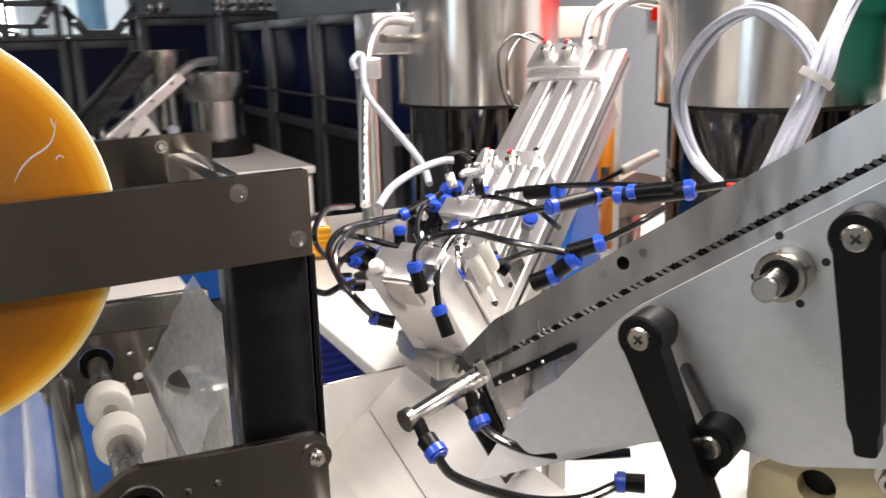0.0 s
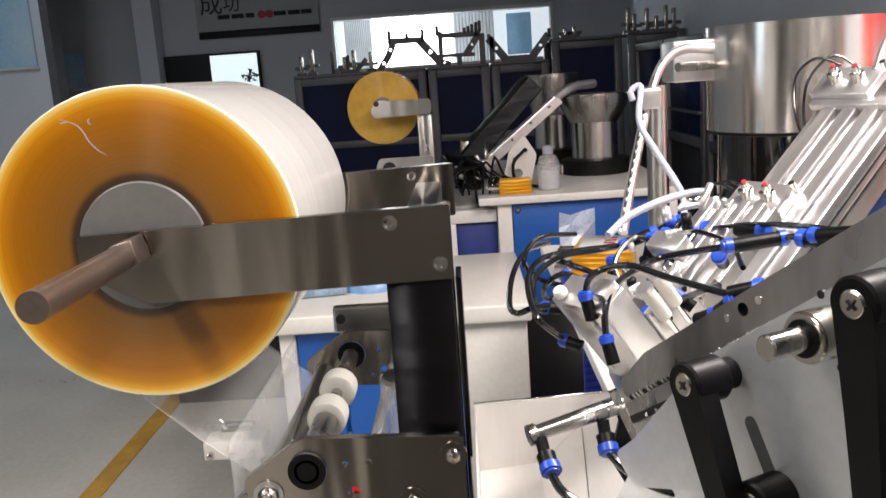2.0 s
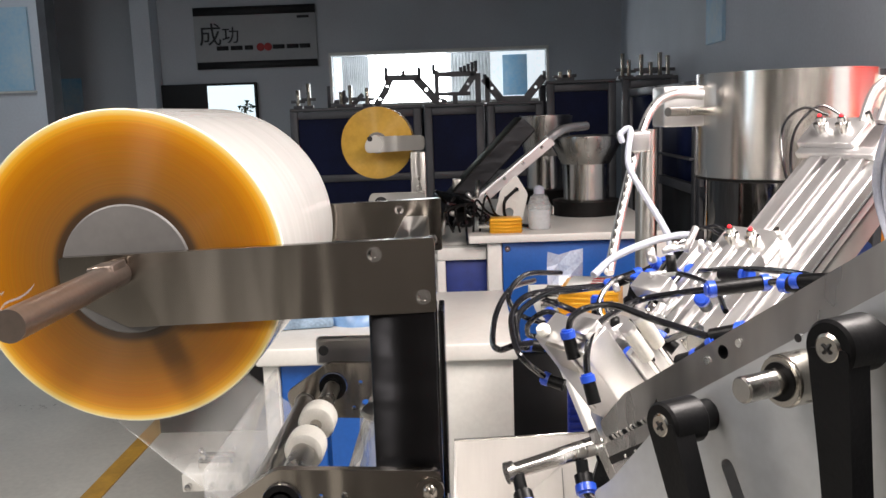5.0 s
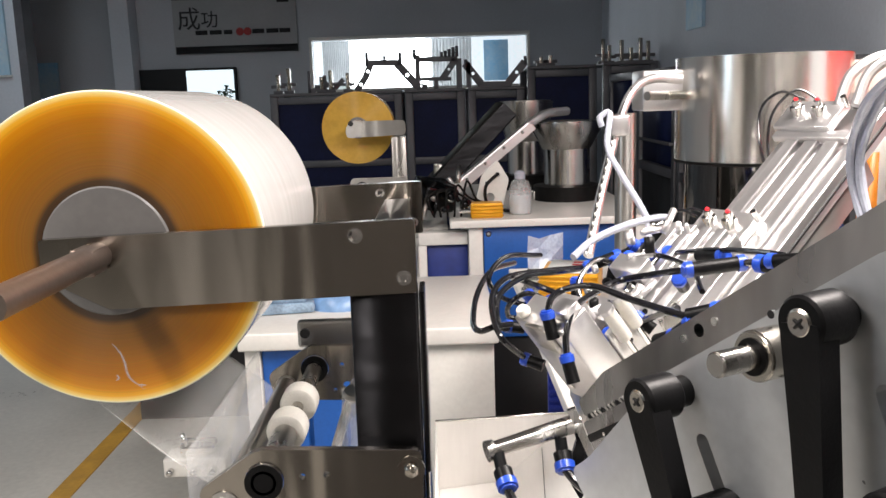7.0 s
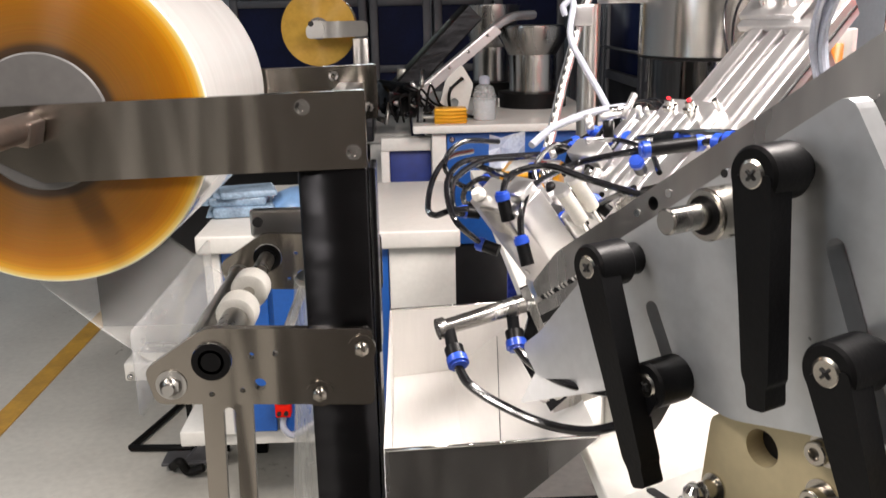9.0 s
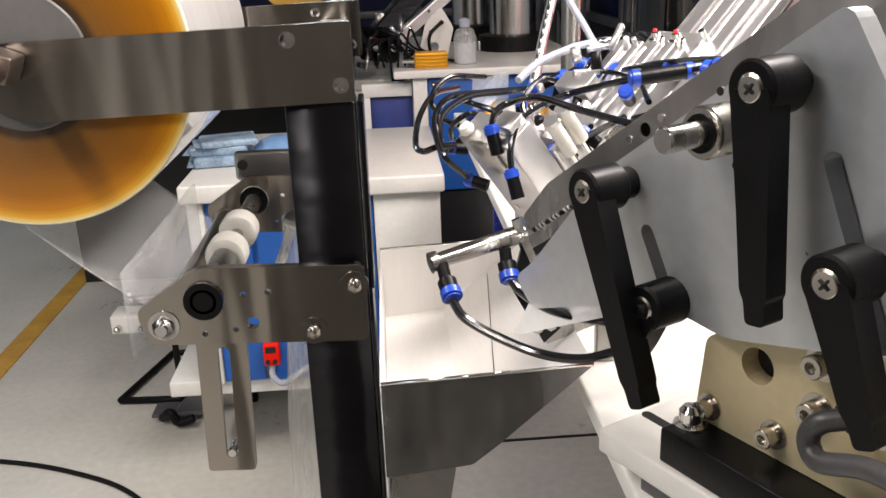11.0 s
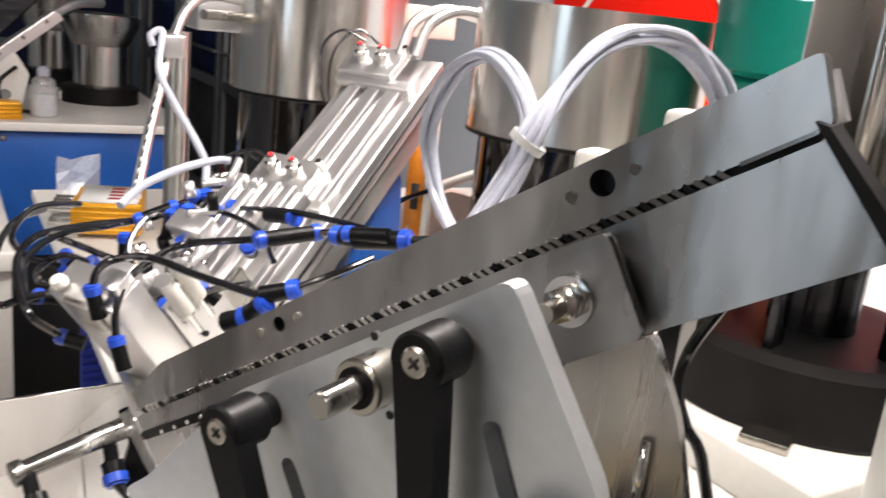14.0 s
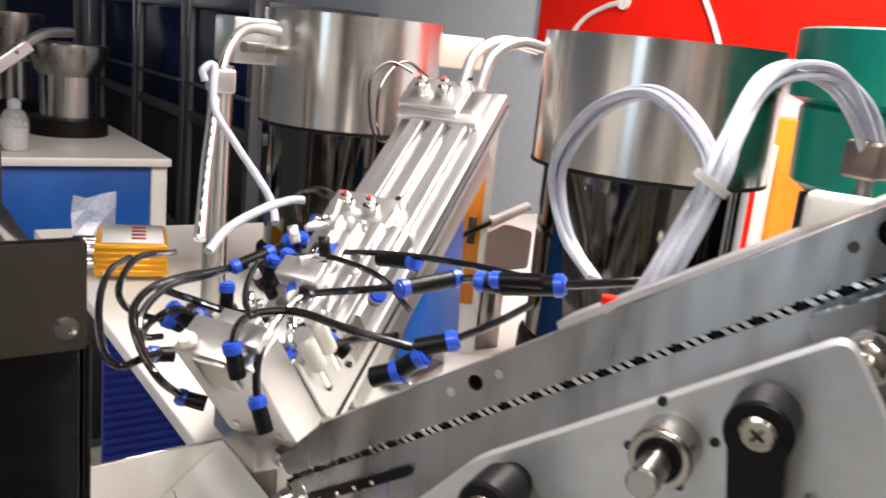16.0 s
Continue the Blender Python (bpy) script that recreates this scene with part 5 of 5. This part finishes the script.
def sensor_pair(x):
    s = part("sensor_block", B((x - 0.02, -0.045, -0.016), (x + 0.022, 0.022, -0.006), 0.001), ALU, inc, "pale sensor mounting block")
    for y in (-0.032, -0.006):
        part("sensor_tail", LA([(0.006, 0.0), (0.006, 0.006), (0.0075, 0.007), (0.0075, 0.011), (0.0045, 0.012), (0.0045, 0.017), (0.003, 0.018)], pose(x, y + 0.008, -0.008, 0, 20, 0)), CHROME, s, "threaded optic head")
        part("red_tip", LA([(0.0019, 0.0), (0.002, 0.0016), (0.0004, 0.0026)], pose(x + 0.0062, y + 0.008, 0.009, 0, 20, 0)), SENSOR_RED, s, "glowing red sensor tip")
    part("thumb_screw", C((x + 0.012, -0.05, -0.006), (x + 0.012, -0.05, 0.008), 0.003, None, 12), CHROME, s)
    part("clear_block", B((x - 0.03, -0.07, -0.02), (x - 0.018, 0.02, -0.012), 0.001), ALU, s)
    return s


sensor_pair(0.0)
sensor_pair(0.172)
part("curved_guide", SW([(0.19, -0.055, -0.01), (0.225, -0.058, 0.006), (0.26, -0.075, 0.0), (0.29, -0.1, -0.03)], 0.006), ALU, inc)
part("curved_guide", SW([(0.19, -0.035, -0.01), (0.225, -0.038, 0.006), (0.26, -0.055, 0.0), (0.29, -0.08, -0.03)], 0.006), ALU, inc)
sup = thing("track_support", "blue painted gusset and post under the feed track", "support")
part("gusset", sheet(rounded([(-0.06, 0.0), (0.07, 0.0), (0.05, 0.15), (0.03, 0.16)], 0.004), -0.006, 0.006), BLUEPANEL, sup, "bright blue gusset", m=pose(0.4, 0.775, 0.93, 0, 0, 31))
part("post", B((-0.014, -0.014, 0), (0.014, 0.014, 0.2), 0.002), STEEL, sup, m=pose(0.38, 0.81, 0.905, 0, 0, 31))
part("foot", B((-0.04, -0.04, 0), (0.04, 0.04, 0.012), 0.002), STEEL, sup, m=pose(0.38, 0.8, 0.905, 0, 0, 31))

# ---- the tube track from the first bowl ----
PT = [(0.343, 1.066, 1.241), (0.301, 1.045, 1.243), (0.268, 1.012, 1.229), (0.245, 0.986, 1.192), (0.21, 0.915, 1.116), (0.181, 0.844, 1.049)]
pt = thing("curved_feed_track", "slender curved aluminium feed track coming down from the bowl", "feed track")
part("track", SW(PT, 0.0058, 12), ALU, pt)
part("track_lip", SW([(x + 0.004, y + 0.007, z + 0.004) for x, y, z in PT], 0.003, 8), ALU, pt)
part("track_slot", SW([(x - 0.003, y - 0.0046, z + 0.0024) for x, y, z in PT[2:]], 0.0014, 6), DARK, pt)
for k in range(16):
    t = k / 15
    a, b = Vector(PT[3]), Vector(PT[5])
    p = a.lerp(b, t) + Vector((-0.0035, -0.006, 0.003))
    part("fed_pin", B(p - Vector((0.0012, 0.001, 0.003)), p + Vector((0.0012, 0.001, 0.003))), PAPER, pt)
part("clip", B((0.228, 0.955, 1.175), (0.252, 0.985, 1.2), 0.003), ALU, pt)
part("stay_rod", C((0.295, 1.052, 1.221), (0.382, 1.115, 1.22), 0.006), SATIN, pt)
part("stay_post", C((0.262, 1.03, 0.905), (0.262, 1.03, 1.2), 0.014), STEEL, pt)
part("stay_foot", LA([(0.03, 0), (0.03, 0.012), (0.016, 0.014)], pose(0.262, 1.03, 0.905)), STEEL, pt)

# ---- amplifier box behind the head ----
ob = thing("gold_amplifier", "gold anodised amplifier box with white label on the deck", "amplifier", pose(0.222, 1.238, 0.912, 0, 0, -15))
part("case", B((-0.045, -0.05, 0.0), (0.045, 0.05, 0.045), 0.003), GOLDBOX, ob)
part("label_plate", B((-0.036, -0.05, 0.045), (0.04, 0.05, 0.047)), PAPER, ob, "white label plate")
for k in range(4):
    part("red_mark", B((0.0, -0.035 + k * 0.02, 0.047), (0.018, -0.025 + k * 0.02, 0.0475)), INKRED, ob)
for k in range(5):
    part("fin", B((-0.046, -0.0525, 0.006 + 0.008 * k), (0.046, -0.05, 0.009 + 0.008 * k)), GOLDBOX, ob)
for k in range(4):
    for z in (0.012, 0.03):
        part("plug", C((-0.045, -0.03 + k * 0.02, z), (-0.075, -0.03 + k * 0.02, z), 0.0055, None, 12), CHROME, ob, "silver plug connector")
part("bracket", B((-0.03, -0.03, -0.007), (0.03, 0.03, 0.0), 0.001), WHITEPAINT, ob)
sb = thing("folded_bag", "crumpled clear plastic bag by the amplifier box", "bag", pose(0.19, 1.31, 0.93))
bm = bmesh.new()
random.seed(3)
vs = [[bm.verts.new((0.02 * i - 0.03, random.uniform(-0.012, 0.012), 0.02 * j + random.uniform(0, 0.012))) for j in range(4)] for i in range(4)]
for i in range(3):
    for j in range(3):
        bm.faces.new((vs[i][j], vs[i + 1][j], vs[i + 1][j + 1], vs[i][j + 1]))
part("bag", bm, BAGFILM, sb, smooth=False)
part("fold", B((-0.03, -0.01, -0.024), (0.03, 0.01, 0.008), 0.003), BAGFILM, sb)

# ---- the assembly head where the tracks meet ----
hd = thing("assembly_head", "bright aluminium pneumatic assembly head with small cylinders", "assembly head")
HM = pose(0.112, 0.56, 1.012, 0, -38, 31)


def hb(a, b, bevel=0.001):
    return B(a, b, bevel, HM)


def hc(p, q, r, r2=None, seg=18):
    return C(HM @ Vector(p), HM @ Vector(q), r, r2, seg)


part("end_block", hb((0.004, -0.03, -0.052), (0.032, 0.032, 0.046), 0.0015), ALU, hd, "bright aluminium end block")
part("end_notch", hb((0.0, -0.012, 0.02), (0.0045, 0.014, 0.047)), SATIN, hd)
part("side_plate", hb((0.0325, -0.034, -0.05), (0.076, -0.028, 0.014)), ALU, hd, "aluminium side plate with screw holes")
part("side_step", hb((0.0765, -0.033, -0.05), (0.1, -0.028, -0.02)), SATIN, hd)
part("angle_piece", hb((0.014, -0.03, 0.0465), (0.03, -0.012, 0.056)), ALU, hd)
part("angle_piece", hb((0.033, 0.0, 0.006), (0.05, 0.03, 0.03)), ALU, hd)
part("tag_plate", B((-0.02, -0.014, -0.001), (0.02, 0.014, 0.001), 0.0005, pose(0.256, 0.714, 1.067, 25, -38, 31)), PAPER, hd, "white rectangular tag plate")
part("guide_bed", hb((0.033, -0.027, -0.045), (0.19, 0.05, -0.03)), ALU, hd)
for y in (-0.02, -0.004, 0.014, 0.032):
    part("guide_strip", hb((0.036, y - 0.005, -0.0298), (0.185, y + 0.005, -0.02)), ALU, hd)
for x in (0.04, 0.054):
    c = part("air_cylinder", hc((x, -0.041, 0.036), (x, -0.041, 0.006), 0.0058), NYLON, hd, "small cream air cylinder")
    part("rod", hc((x, -0.041, 0.006), (x, -0.041, -0.016), 0.0024), CHROME, c)
    part("end_cap", hc((x, -0.041, 0.036), (x, -0.041, 0.04), 0.0062), ALU, c)
part("valve_block", hb((0.1, -0.005, -0.0055), (0.118, 0.03, 0.008)), ALU, hd)
part("slide_block", hb((0.052, -0.005, -0.018), (0.075, 0.03, 0.0)), ALU, hd)
part("knob", LA([(0.0, 0.0), (0.005, 0.001), (0.006, 0.004), (0.0045, 0.008), (0.0004, 0.009)], HM @ pose(0.01, 0.022, 0.046)), NYLON, hd, "white round knob")
part("lower_jaw", hb((0.0, -0.03, -0.075), (0.03, 0.02, -0.053), 0.002), DARK, hd, "black lower jaw")
part("jaw_pin", hc((-0.006, -0.01, -0.06), (0.004, -0.01, -0.06), 0.004), CHROME, hd)
part("stand_column", B((0.16, 0.6, 0.905), (0.2, 0.65, 0.975), 0.002), STEEL, hd)
part("stand_arm", B((0.13, 0.57, 0.955), (0.2, 0.65, 0.975), 0.002), STEEL, hd)
for p in ((0.045, -0.0345, -0.03), (0.045, -0.0345, -0.005), (0.07, -0.0345, -0.038), (0.07, -0.0345, 0.002)):
    part("screw", hc(p, (p[0], p[1] - 0.0015, p[2]), 0.0024, None, 12), DARKSTEEL, hd)
for p in ((0.0035, -0.018, -0.035), (0.0035, 0.018, -0.035)):
    part("screw", hc(p, (p[0] - 0.0012, p[1], p[2]), 0.0028, None, 12), CHROME, hd)
# cluttered fittings on the guide bed
random.seed(21)
for k in range(34):
    p = HM @ Vector((random.uniform(0.04, 0.17), random.uniform(-0.025, 0.04), random.uniform(-0.018, 0.008)))
    q = p + HM.to_3x3() @ Vector((random.uniform(-0.02, 0.025), random.uniform(-0.01, 0.01), random.uniform(-0.004, 0.014)))
    part("fitting", C(p, q, random.uniform(0.0022, 0.0045), None, 10), random.choice((CHROME, ALU, ALU, PAPER, BLACK)), hd)
nz = thing("air_nozzle", "chrome air nozzle tube with elbow fittings over the hopper", "nozzle")
part("tube", C((0.047, 0.436, 0.997), (0.107, 0.452, 1.008), 0.0052, 0.0066, 20), SATIN, nz)
part("end_cap", C((0.0425, 0.4345, 0.9962), (0.0475, 0.436, 0.997), 0.0072, None, 18), SATIN, nz)
part("elbow", C((0.05, 0.432, 0.996), (0.0525, 0.424, 0.984), 0.0042, None, 12), BLACK, nz)
part("elbow", C((0.093, 0.445, 1.0), (0.094, 0.44, 0.988), 0.0042, None, 12), BLACK, nz)
# one strip in two metals: shaded face coloured dark, lit edge pale
part("mount_strip", sheet([(0.0985, 1.0174), (0.1038, 1.0194), (0.1346, 0.9404), (0.1203, 0.9275), (0.0973, 0.9707), (0.1044, 0.9964)], 0.448, 0.452), DARKSTEEL, nz, "steel mounting strip, its shaded face coloured dark", smooth=False)
part("strip_edge", sheet([(0.0982, 1.0178), (0.1035, 1.0198), (0.1354, 0.9403), (0.1314, 0.9381)], 0.4455, 0.4475), SATIN, nz, smooth=False)
for x, z in ((0.1151, 0.9426), (0.1245, 0.9443)):
    part("nut", C((x, 0.4478, z), (x - 0.001, 0.439, z), 0.0042, None, 6), CHROME, nz)
part("holder", sheet([(0.1195, 0.9323), (0.1673, 0.9483), (0.1716, 0.9415), (0.1235, 0.9242)], 0.453, 0.457), SATIN, nz, smooth=False)
part("holder_post", B((0.16, 0.457, 0.9055), (0.175, 0.467, 0.948), 0.001), STEEL, nz)



# ---- hoses and push-in fittings ----
def hose(points, r=0.0026, label="glossy black pneumatic hose looping over the head", material=None, name="air_hose"):
    return tagged(part(name, SW(points, r, 10), material or HOSE), label, "hose", "pneumatic hoses")


def fitting(p, q, r=0.0052):
    """A black push-in fitting with blue release collars at its ends."""
    p, q = Vector(p), Vector(q)
    u = (q - p).normalized()
    f = thing("push_fitting", "black push-in air fitting with blue collars", "fitting", group="push-in fittings")
    part("body", C(p, q, r, r * 0.95, 16), BLACK, f)
    part("collar", C(q, q + u * 0.0052, r * 1.1, None, 18), BLUEFIT, f, "blue release collar")
    part("collar_lip", C(q + u * 0.0052, q + u * 0.0068, r * 0.85, None, 18), BLUEFIT, f)
    return f


hose([(0.096, 0.531, 1.061), (0.099, 0.533, 1.075), (0.11, 0.534, 1.082), (0.128, 0.515, 1.088), (0.152, 0.493, 1.082), (0.185, 0.472, 1.074)])
hose([(0.109, 0.52, 1.031), (0.109, 0.524, 1.051), (0.117, 0.532, 1.068), (0.139, 0.553, 1.076), (0.159, 0.564, 1.081), (0.179, 0.536, 1.091), (0.198, 0.507, 1.1)])
hose([(0.198, 0.507, 1.1), (0.231, 0.507, 1.103), (0.246, 0.478, 1.11), (0.258, 0.458, 1.114)])
hose([(0.089, 0.734, 1.065), (0.064, 0.694, 1.066), (0.048, 0.651, 1.054), (0.042, 0.608, 1.039), (0.047, 0.587, 1.037), (0.059, 0.588, 1.04), (0.074, 0.598, 1.039)])
hose([(0.146, 0.674, 1.07), (0.107, 0.654, 1.072), (0.074, 0.624, 1.074), (0.06, 0.612, 1.063), (0.058, 0.589, 1.049), (0.064, 0.567, 1.035), (0.084, 0.583, 1.013)])
hose([(0.146, 0.674, 1.069), (0.122, 0.654, 1.071), (0.09, 0.634, 1.072), (0.066, 0.612, 1.062), (0.062, 0.599, 1.046), (0.066, 0.597, 1.036), (0.075, 0.607, 1.034)])
hose([(0.087, 0.653, 1.065), (0.104, 0.632, 1.062), (0.122, 0.621, 1.056), (0.135, 0.611, 1.055)])
hose([(0.148, 0.674, 1.069), (0.177, 0.676, 1.079), (0.193, 0.677, 1.086)], 0.003)
hose([(0.206, 0.636, 1.085), (0.184, 0.613, 1.068), (0.164, 0.588, 1.045), (0.153, 0.567, 1.037)])
hose([(0.204, 0.677, 1.085), (0.184, 0.634, 1.074), (0.172, 0.613, 1.068)])
hose([(0.184, 0.492, 1.075), (0.178, 0.53, 1.06), (0.171, 0.549, 1.05)])
hose([(0.054, 0.415, 0.979), (0.062, 0.409, 0.967), (0.084, 0.398, 0.956), (0.108, 0.387, 0.949), (0.13, 0.375, 0.95), (0.147, 0.369, 0.956), (0.155, 0.367, 0.959)], 0.0031, "black air hose hanging from the nozzle over the hopper")
hose([(0.094, 0.434, 0.983), (0.102, 0.426, 0.975), (0.117, 0.413, 0.968), (0.136, 0.4, 0.966), (0.156, 0.388, 0.967), (0.169, 0.379, 0.969)], 0.0031, "black air hose hanging from the nozzle over the hopper")
hose([(0.144, 0.715, 1.072), (0.168, 0.737, 1.085), (0.206, 0.76, 1.095), (0.24, 0.78, 1.098), (0.254, 0.78, 1.098)], 0.0038, "milky clear air tube", WHITETUBE)
hose([(0.216, 0.948, 1.187), (0.214, 0.95, 1.198), (0.226, 0.951, 1.202), (0.218, 0.924, 1.164), (0.227, 0.888, 1.134), (0.239, 0.853, 1.105), (0.244, 0.829, 1.086), (0.239, 0.806, 1.071)], 0.0038, "milky clear air tube along the curved track", WHITETUBE)
for pts in ([(0.292, 0.81, 1.093), (0.275, 0.811, 1.101), (0.254, 0.8, 1.096), (0.245, 0.778, 1.083)], [(0.309, 0.81, 1.092), (0.29, 0.821, 1.101), (0.262, 0.81, 1.094), (0.251, 0.777, 1.078)], [(0.458, 0.942, 1.212), (0.432, 0.954, 1.221), (0.407, 0.95, 1.197), (0.406, 0.93, 1.141), (0.409, 0.888, 1.134)], [(0.478, 0.941, 1.208), (0.452, 0.954, 1.223), (0.421, 0.949, 1.193), (0.413, 0.93, 1.141), (0.419, 0.888, 1.134)]):
    hose(pts, 0.0017, "thin black sensor lead", name="sensor_lead")
fitting((0.1, 0.53, 1.045), (0.0965, 0.531, 1.0605))
fitting((0.113, 0.515, 1.014), (0.1095, 0.5195, 1.029))
fitting((0.206, 0.507, 1.1005), (0.198, 0.507, 1.0998), 0.0056)
fitting((0.206, 0.507, 1.1005), (0.231, 0.507, 1.103), 0.0056)
fitting((0.262, 0.455, 1.1145), (0.247, 0.477, 1.11), 0.0052)
fitting((0.085, 0.607, 1.033), (0.0745, 0.6065, 1.0345))
fitting((0.098, 0.578, 1.008), (0.0865, 0.583, 1.0115))
fitting((0.165, 0.675, 1.075), (0.154, 0.674, 1.0715))
fitting((0.165, 0.675, 1.075), (0.176, 0.676, 1.079))
fitting((0.214, 0.678, 1.078), (0.197, 0.677, 1.087), 0.0058)
fitting((0.21, 0.68, 1.07), (0.205, 0.677, 1.087), 0.0058)
fitting((0.22, 0.65, 1.07), (0.206, 0.646, 1.082), 0.0058)
fitting((0.225, 0.66, 1.07), (0.219, 0.646, 1.085), 0.0058)
fitting((0.18, 0.545, 1.045), (0.171, 0.549, 1.052))
fitting((0.187, 0.609, 1.07), (0.173, 0.613, 1.068))
fitting((0.137, 0.652, 1.045), (0.137, 0.652, 1.059))
fitting((0.103, 0.632, 1.045), (0.094, 0.631, 1.054))
fitting((0.155, 0.598, 1.03), (0.15, 0.57, 1.036))
fitting((0.207, 0.56, 1.075), (0.2, 0.545, 1.083))
fitting((0.0525, 0.426, 0.986), (0.054, 0.419, 0.982), 0.0064)
fitting((0.094, 0.443, 0.99), (0.0945, 0.438, 0.985), 0.0064)
fitting((0.165, 0.36, 0.958), (0.156, 0.367, 0.958), 0.0058)
fitting((0.25, 0.478, 1.106), (0.27, 0.452, 1.112), 0.0068)
fitting((0.25, 0.478, 1.106), (0.243, 0.487, 1.106), 0.006)
fitting((0.186, 0.472, 1.074), (0.2, 0.461, 1.08), 0.006)
fitting((0.178, 0.482, 1.056), (0.186, 0.47, 1.068), 0.006)
fitting((0.17, 0.492, 1.05), (0.178, 0.482, 1.056), 0.0066)
fitting((0.232, 0.6, 1.092), (0.24, 0.57, 1.097), 0.0058)
fitting((0.17, 0.66, 1.06), (0.172, 0.655, 1.076), 0.0052)
fitting((0.185, 0.665, 1.062), (0.186, 0.66, 1.079), 0.0052)
fitting((0.236, 0.72, 1.07), (0.243, 0.73, 1.088), 0.0055)
fitting((0.12, 0.64, 1.04), (0.112, 0.632, 1.048), 0.0052)
fitting((0.105, 0.655, 1.035), (0.097, 0.652, 1.04), 0.0056)
hose([(0.2, 0.461, 1.08), (0.225, 0.45, 1.093), (0.25, 0.45, 1.102)], 0.0024)
hose([(0.22, 0.646, 1.086), (0.236, 0.58, 1.1), (0.25, 0.51, 1.11), (0.262, 0.465, 1.113)], 0.0024)
hose([(0.186, 0.66, 1.08), (0.2, 0.62, 1.09), (0.215, 0.57, 1.088), (0.21, 0.52, 1.08)], 0.0022)
hose([(0.172, 0.655, 1.077), (0.15, 0.63, 1.085), (0.13, 0.6, 1.07), (0.135, 0.58, 1.05)], 0.0022)
hose([(0.27, 0.452, 1.112), (0.3, 0.43, 1.118), (0.325, 0.415, 1.122)], 0.003)
hose([(0.112, 0.632, 1.048), (0.09, 0.62, 1.06), (0.075, 0.625, 1.05), (0.075, 0.64, 1.035), (0.09, 0.65, 1.03)], 0.0024)
hose([(0.097, 0.652, 1.04), (0.07, 0.65, 1.05), (0.058, 0.64, 1.07), (0.075, 0.66, 1.085), (0.11, 0.69, 1.08)], 0.0024)
# the looped bundle of milky tubes behind the rail
random.seed(6)
LOOP = [(0.32, 0.468, 1.109), (0.321, 0.502, 1.133), (0.316, 0.513, 1.176), (0.31, 0.483, 1.216), (0.307, 0.437, 1.234), (0.31, 0.406, 1.226), (0.304, 0.376, 1.201), (0.295, 0.376, 1.176), (0.276, 0.376, 1.145), (0.269, 0.382, 1.123), (0.266, 0.39, 1.1)]
ARC = [(0.267, 0.388, 1.097), (0.273, 0.38, 1.127), (0.278, 0.375, 1.148), (0.295, 0.376, 1.176), (0.304, 0.375, 1.198), (0.329, 0.388, 1.222), (0.363, 0.401, 1.245), (0.395, 0.401, 1.257), (0.427, 0.395, 1.252), (0.452, 0.389, 1.232), (0.467, 0.385, 1.21)]
for path, lab in ((LOOP, "bundle of milky air tubes tied in a loop"), (ARC, "bundle of milky air tubes arching to the rail")):
    bu = thing("tube_bundle", lab, "tubes", group="tube bundles")
    for k in range(5):
        off = Vector((random.uniform(-0.006, 0.006), random.uniform(-0.006, 0.006), random.uniform(-0.005, 0.005)))
        part("tube", SW([Vector(p) + off + Vector((random.uniform(-0.002, 0.002), 0, random.uniform(-0.002, 0.002))) for p in path], 0.0028, 8), WHITETUBE, bu)
    if path is ARC:
        part("end_clip", B((0.456, 0.372, 1.19), (0.482, 0.398, 1.215), 0.003), SHAFTMAT, bu, "brown clip holding the tube ends")
        part("clip_post", C((0.469, 0.385, 0.906), (0.469, 0.385, 1.19), 0.005, None, 12), STEEL, bu)
    part("cable_tie", LA([(0.0098, -0.0025), (0.0112, -0.0025), (0.0112, 0.0025), (0.0098, 0.0025)], pose(0.303, 0.376, 1.19, 20, 25, 0)), PAPER, bu, "white cable tie")
mf = thing("tube_manifold", "pale aluminium manifold strip behind the rail", "manifold", NF)
part("strip", sheet([(-0.25, 1.11), (-0.05, 1.24), (-0.045, 1.225), (-0.245, 1.095)], 0.385, 0.41), ALU, mf, smooth=False)
part("red_fitting", C((-0.225, 0.392, 1.12), (-0.225, 0.392, 1.129), 0.0042, None, 14), RED, mf)
part("clip", B((-0.14, 0.385, 1.178), (-0.11, 0.405, 1.2), 0.003, None), NYLON, mf)
part("clip", B((-0.1, 0.385, 1.205), (-0.07, 0.405, 1.225), 0.003, None), NYLON, mf)
part("stay", B((-0.2, 0.37, 0.905), (-0.18, 0.385, 1.12), 0.001), STEEL, mf)


# ---- what moves ----
def motions():
    """The roll indexes round as film is drawn off, with a pause after each pull."""
    turns = [(0.0, -70), (0.85, -68), (1.1, -50), (1.5, -20), (1.9, 15), (2.95, 15)]
    for k in range(6):
        t0, a0 = 2.95 + 2.0 * k, 15 + 80 * k
        turns += [(t0 + 0.2, a0 + 15), (t0 + 0.6, a0 + 50), (t0 + 0.95, a0 + 80), (t0 + 2.0, a0 + 80)]
    turns = [r for r in turns if r[0] < 15.8] + [(16.0, 553)]
    walk(roll, [(t, pose(RX, 0, RZ, 0, -a, 0)) for t, a in turns])


motions()
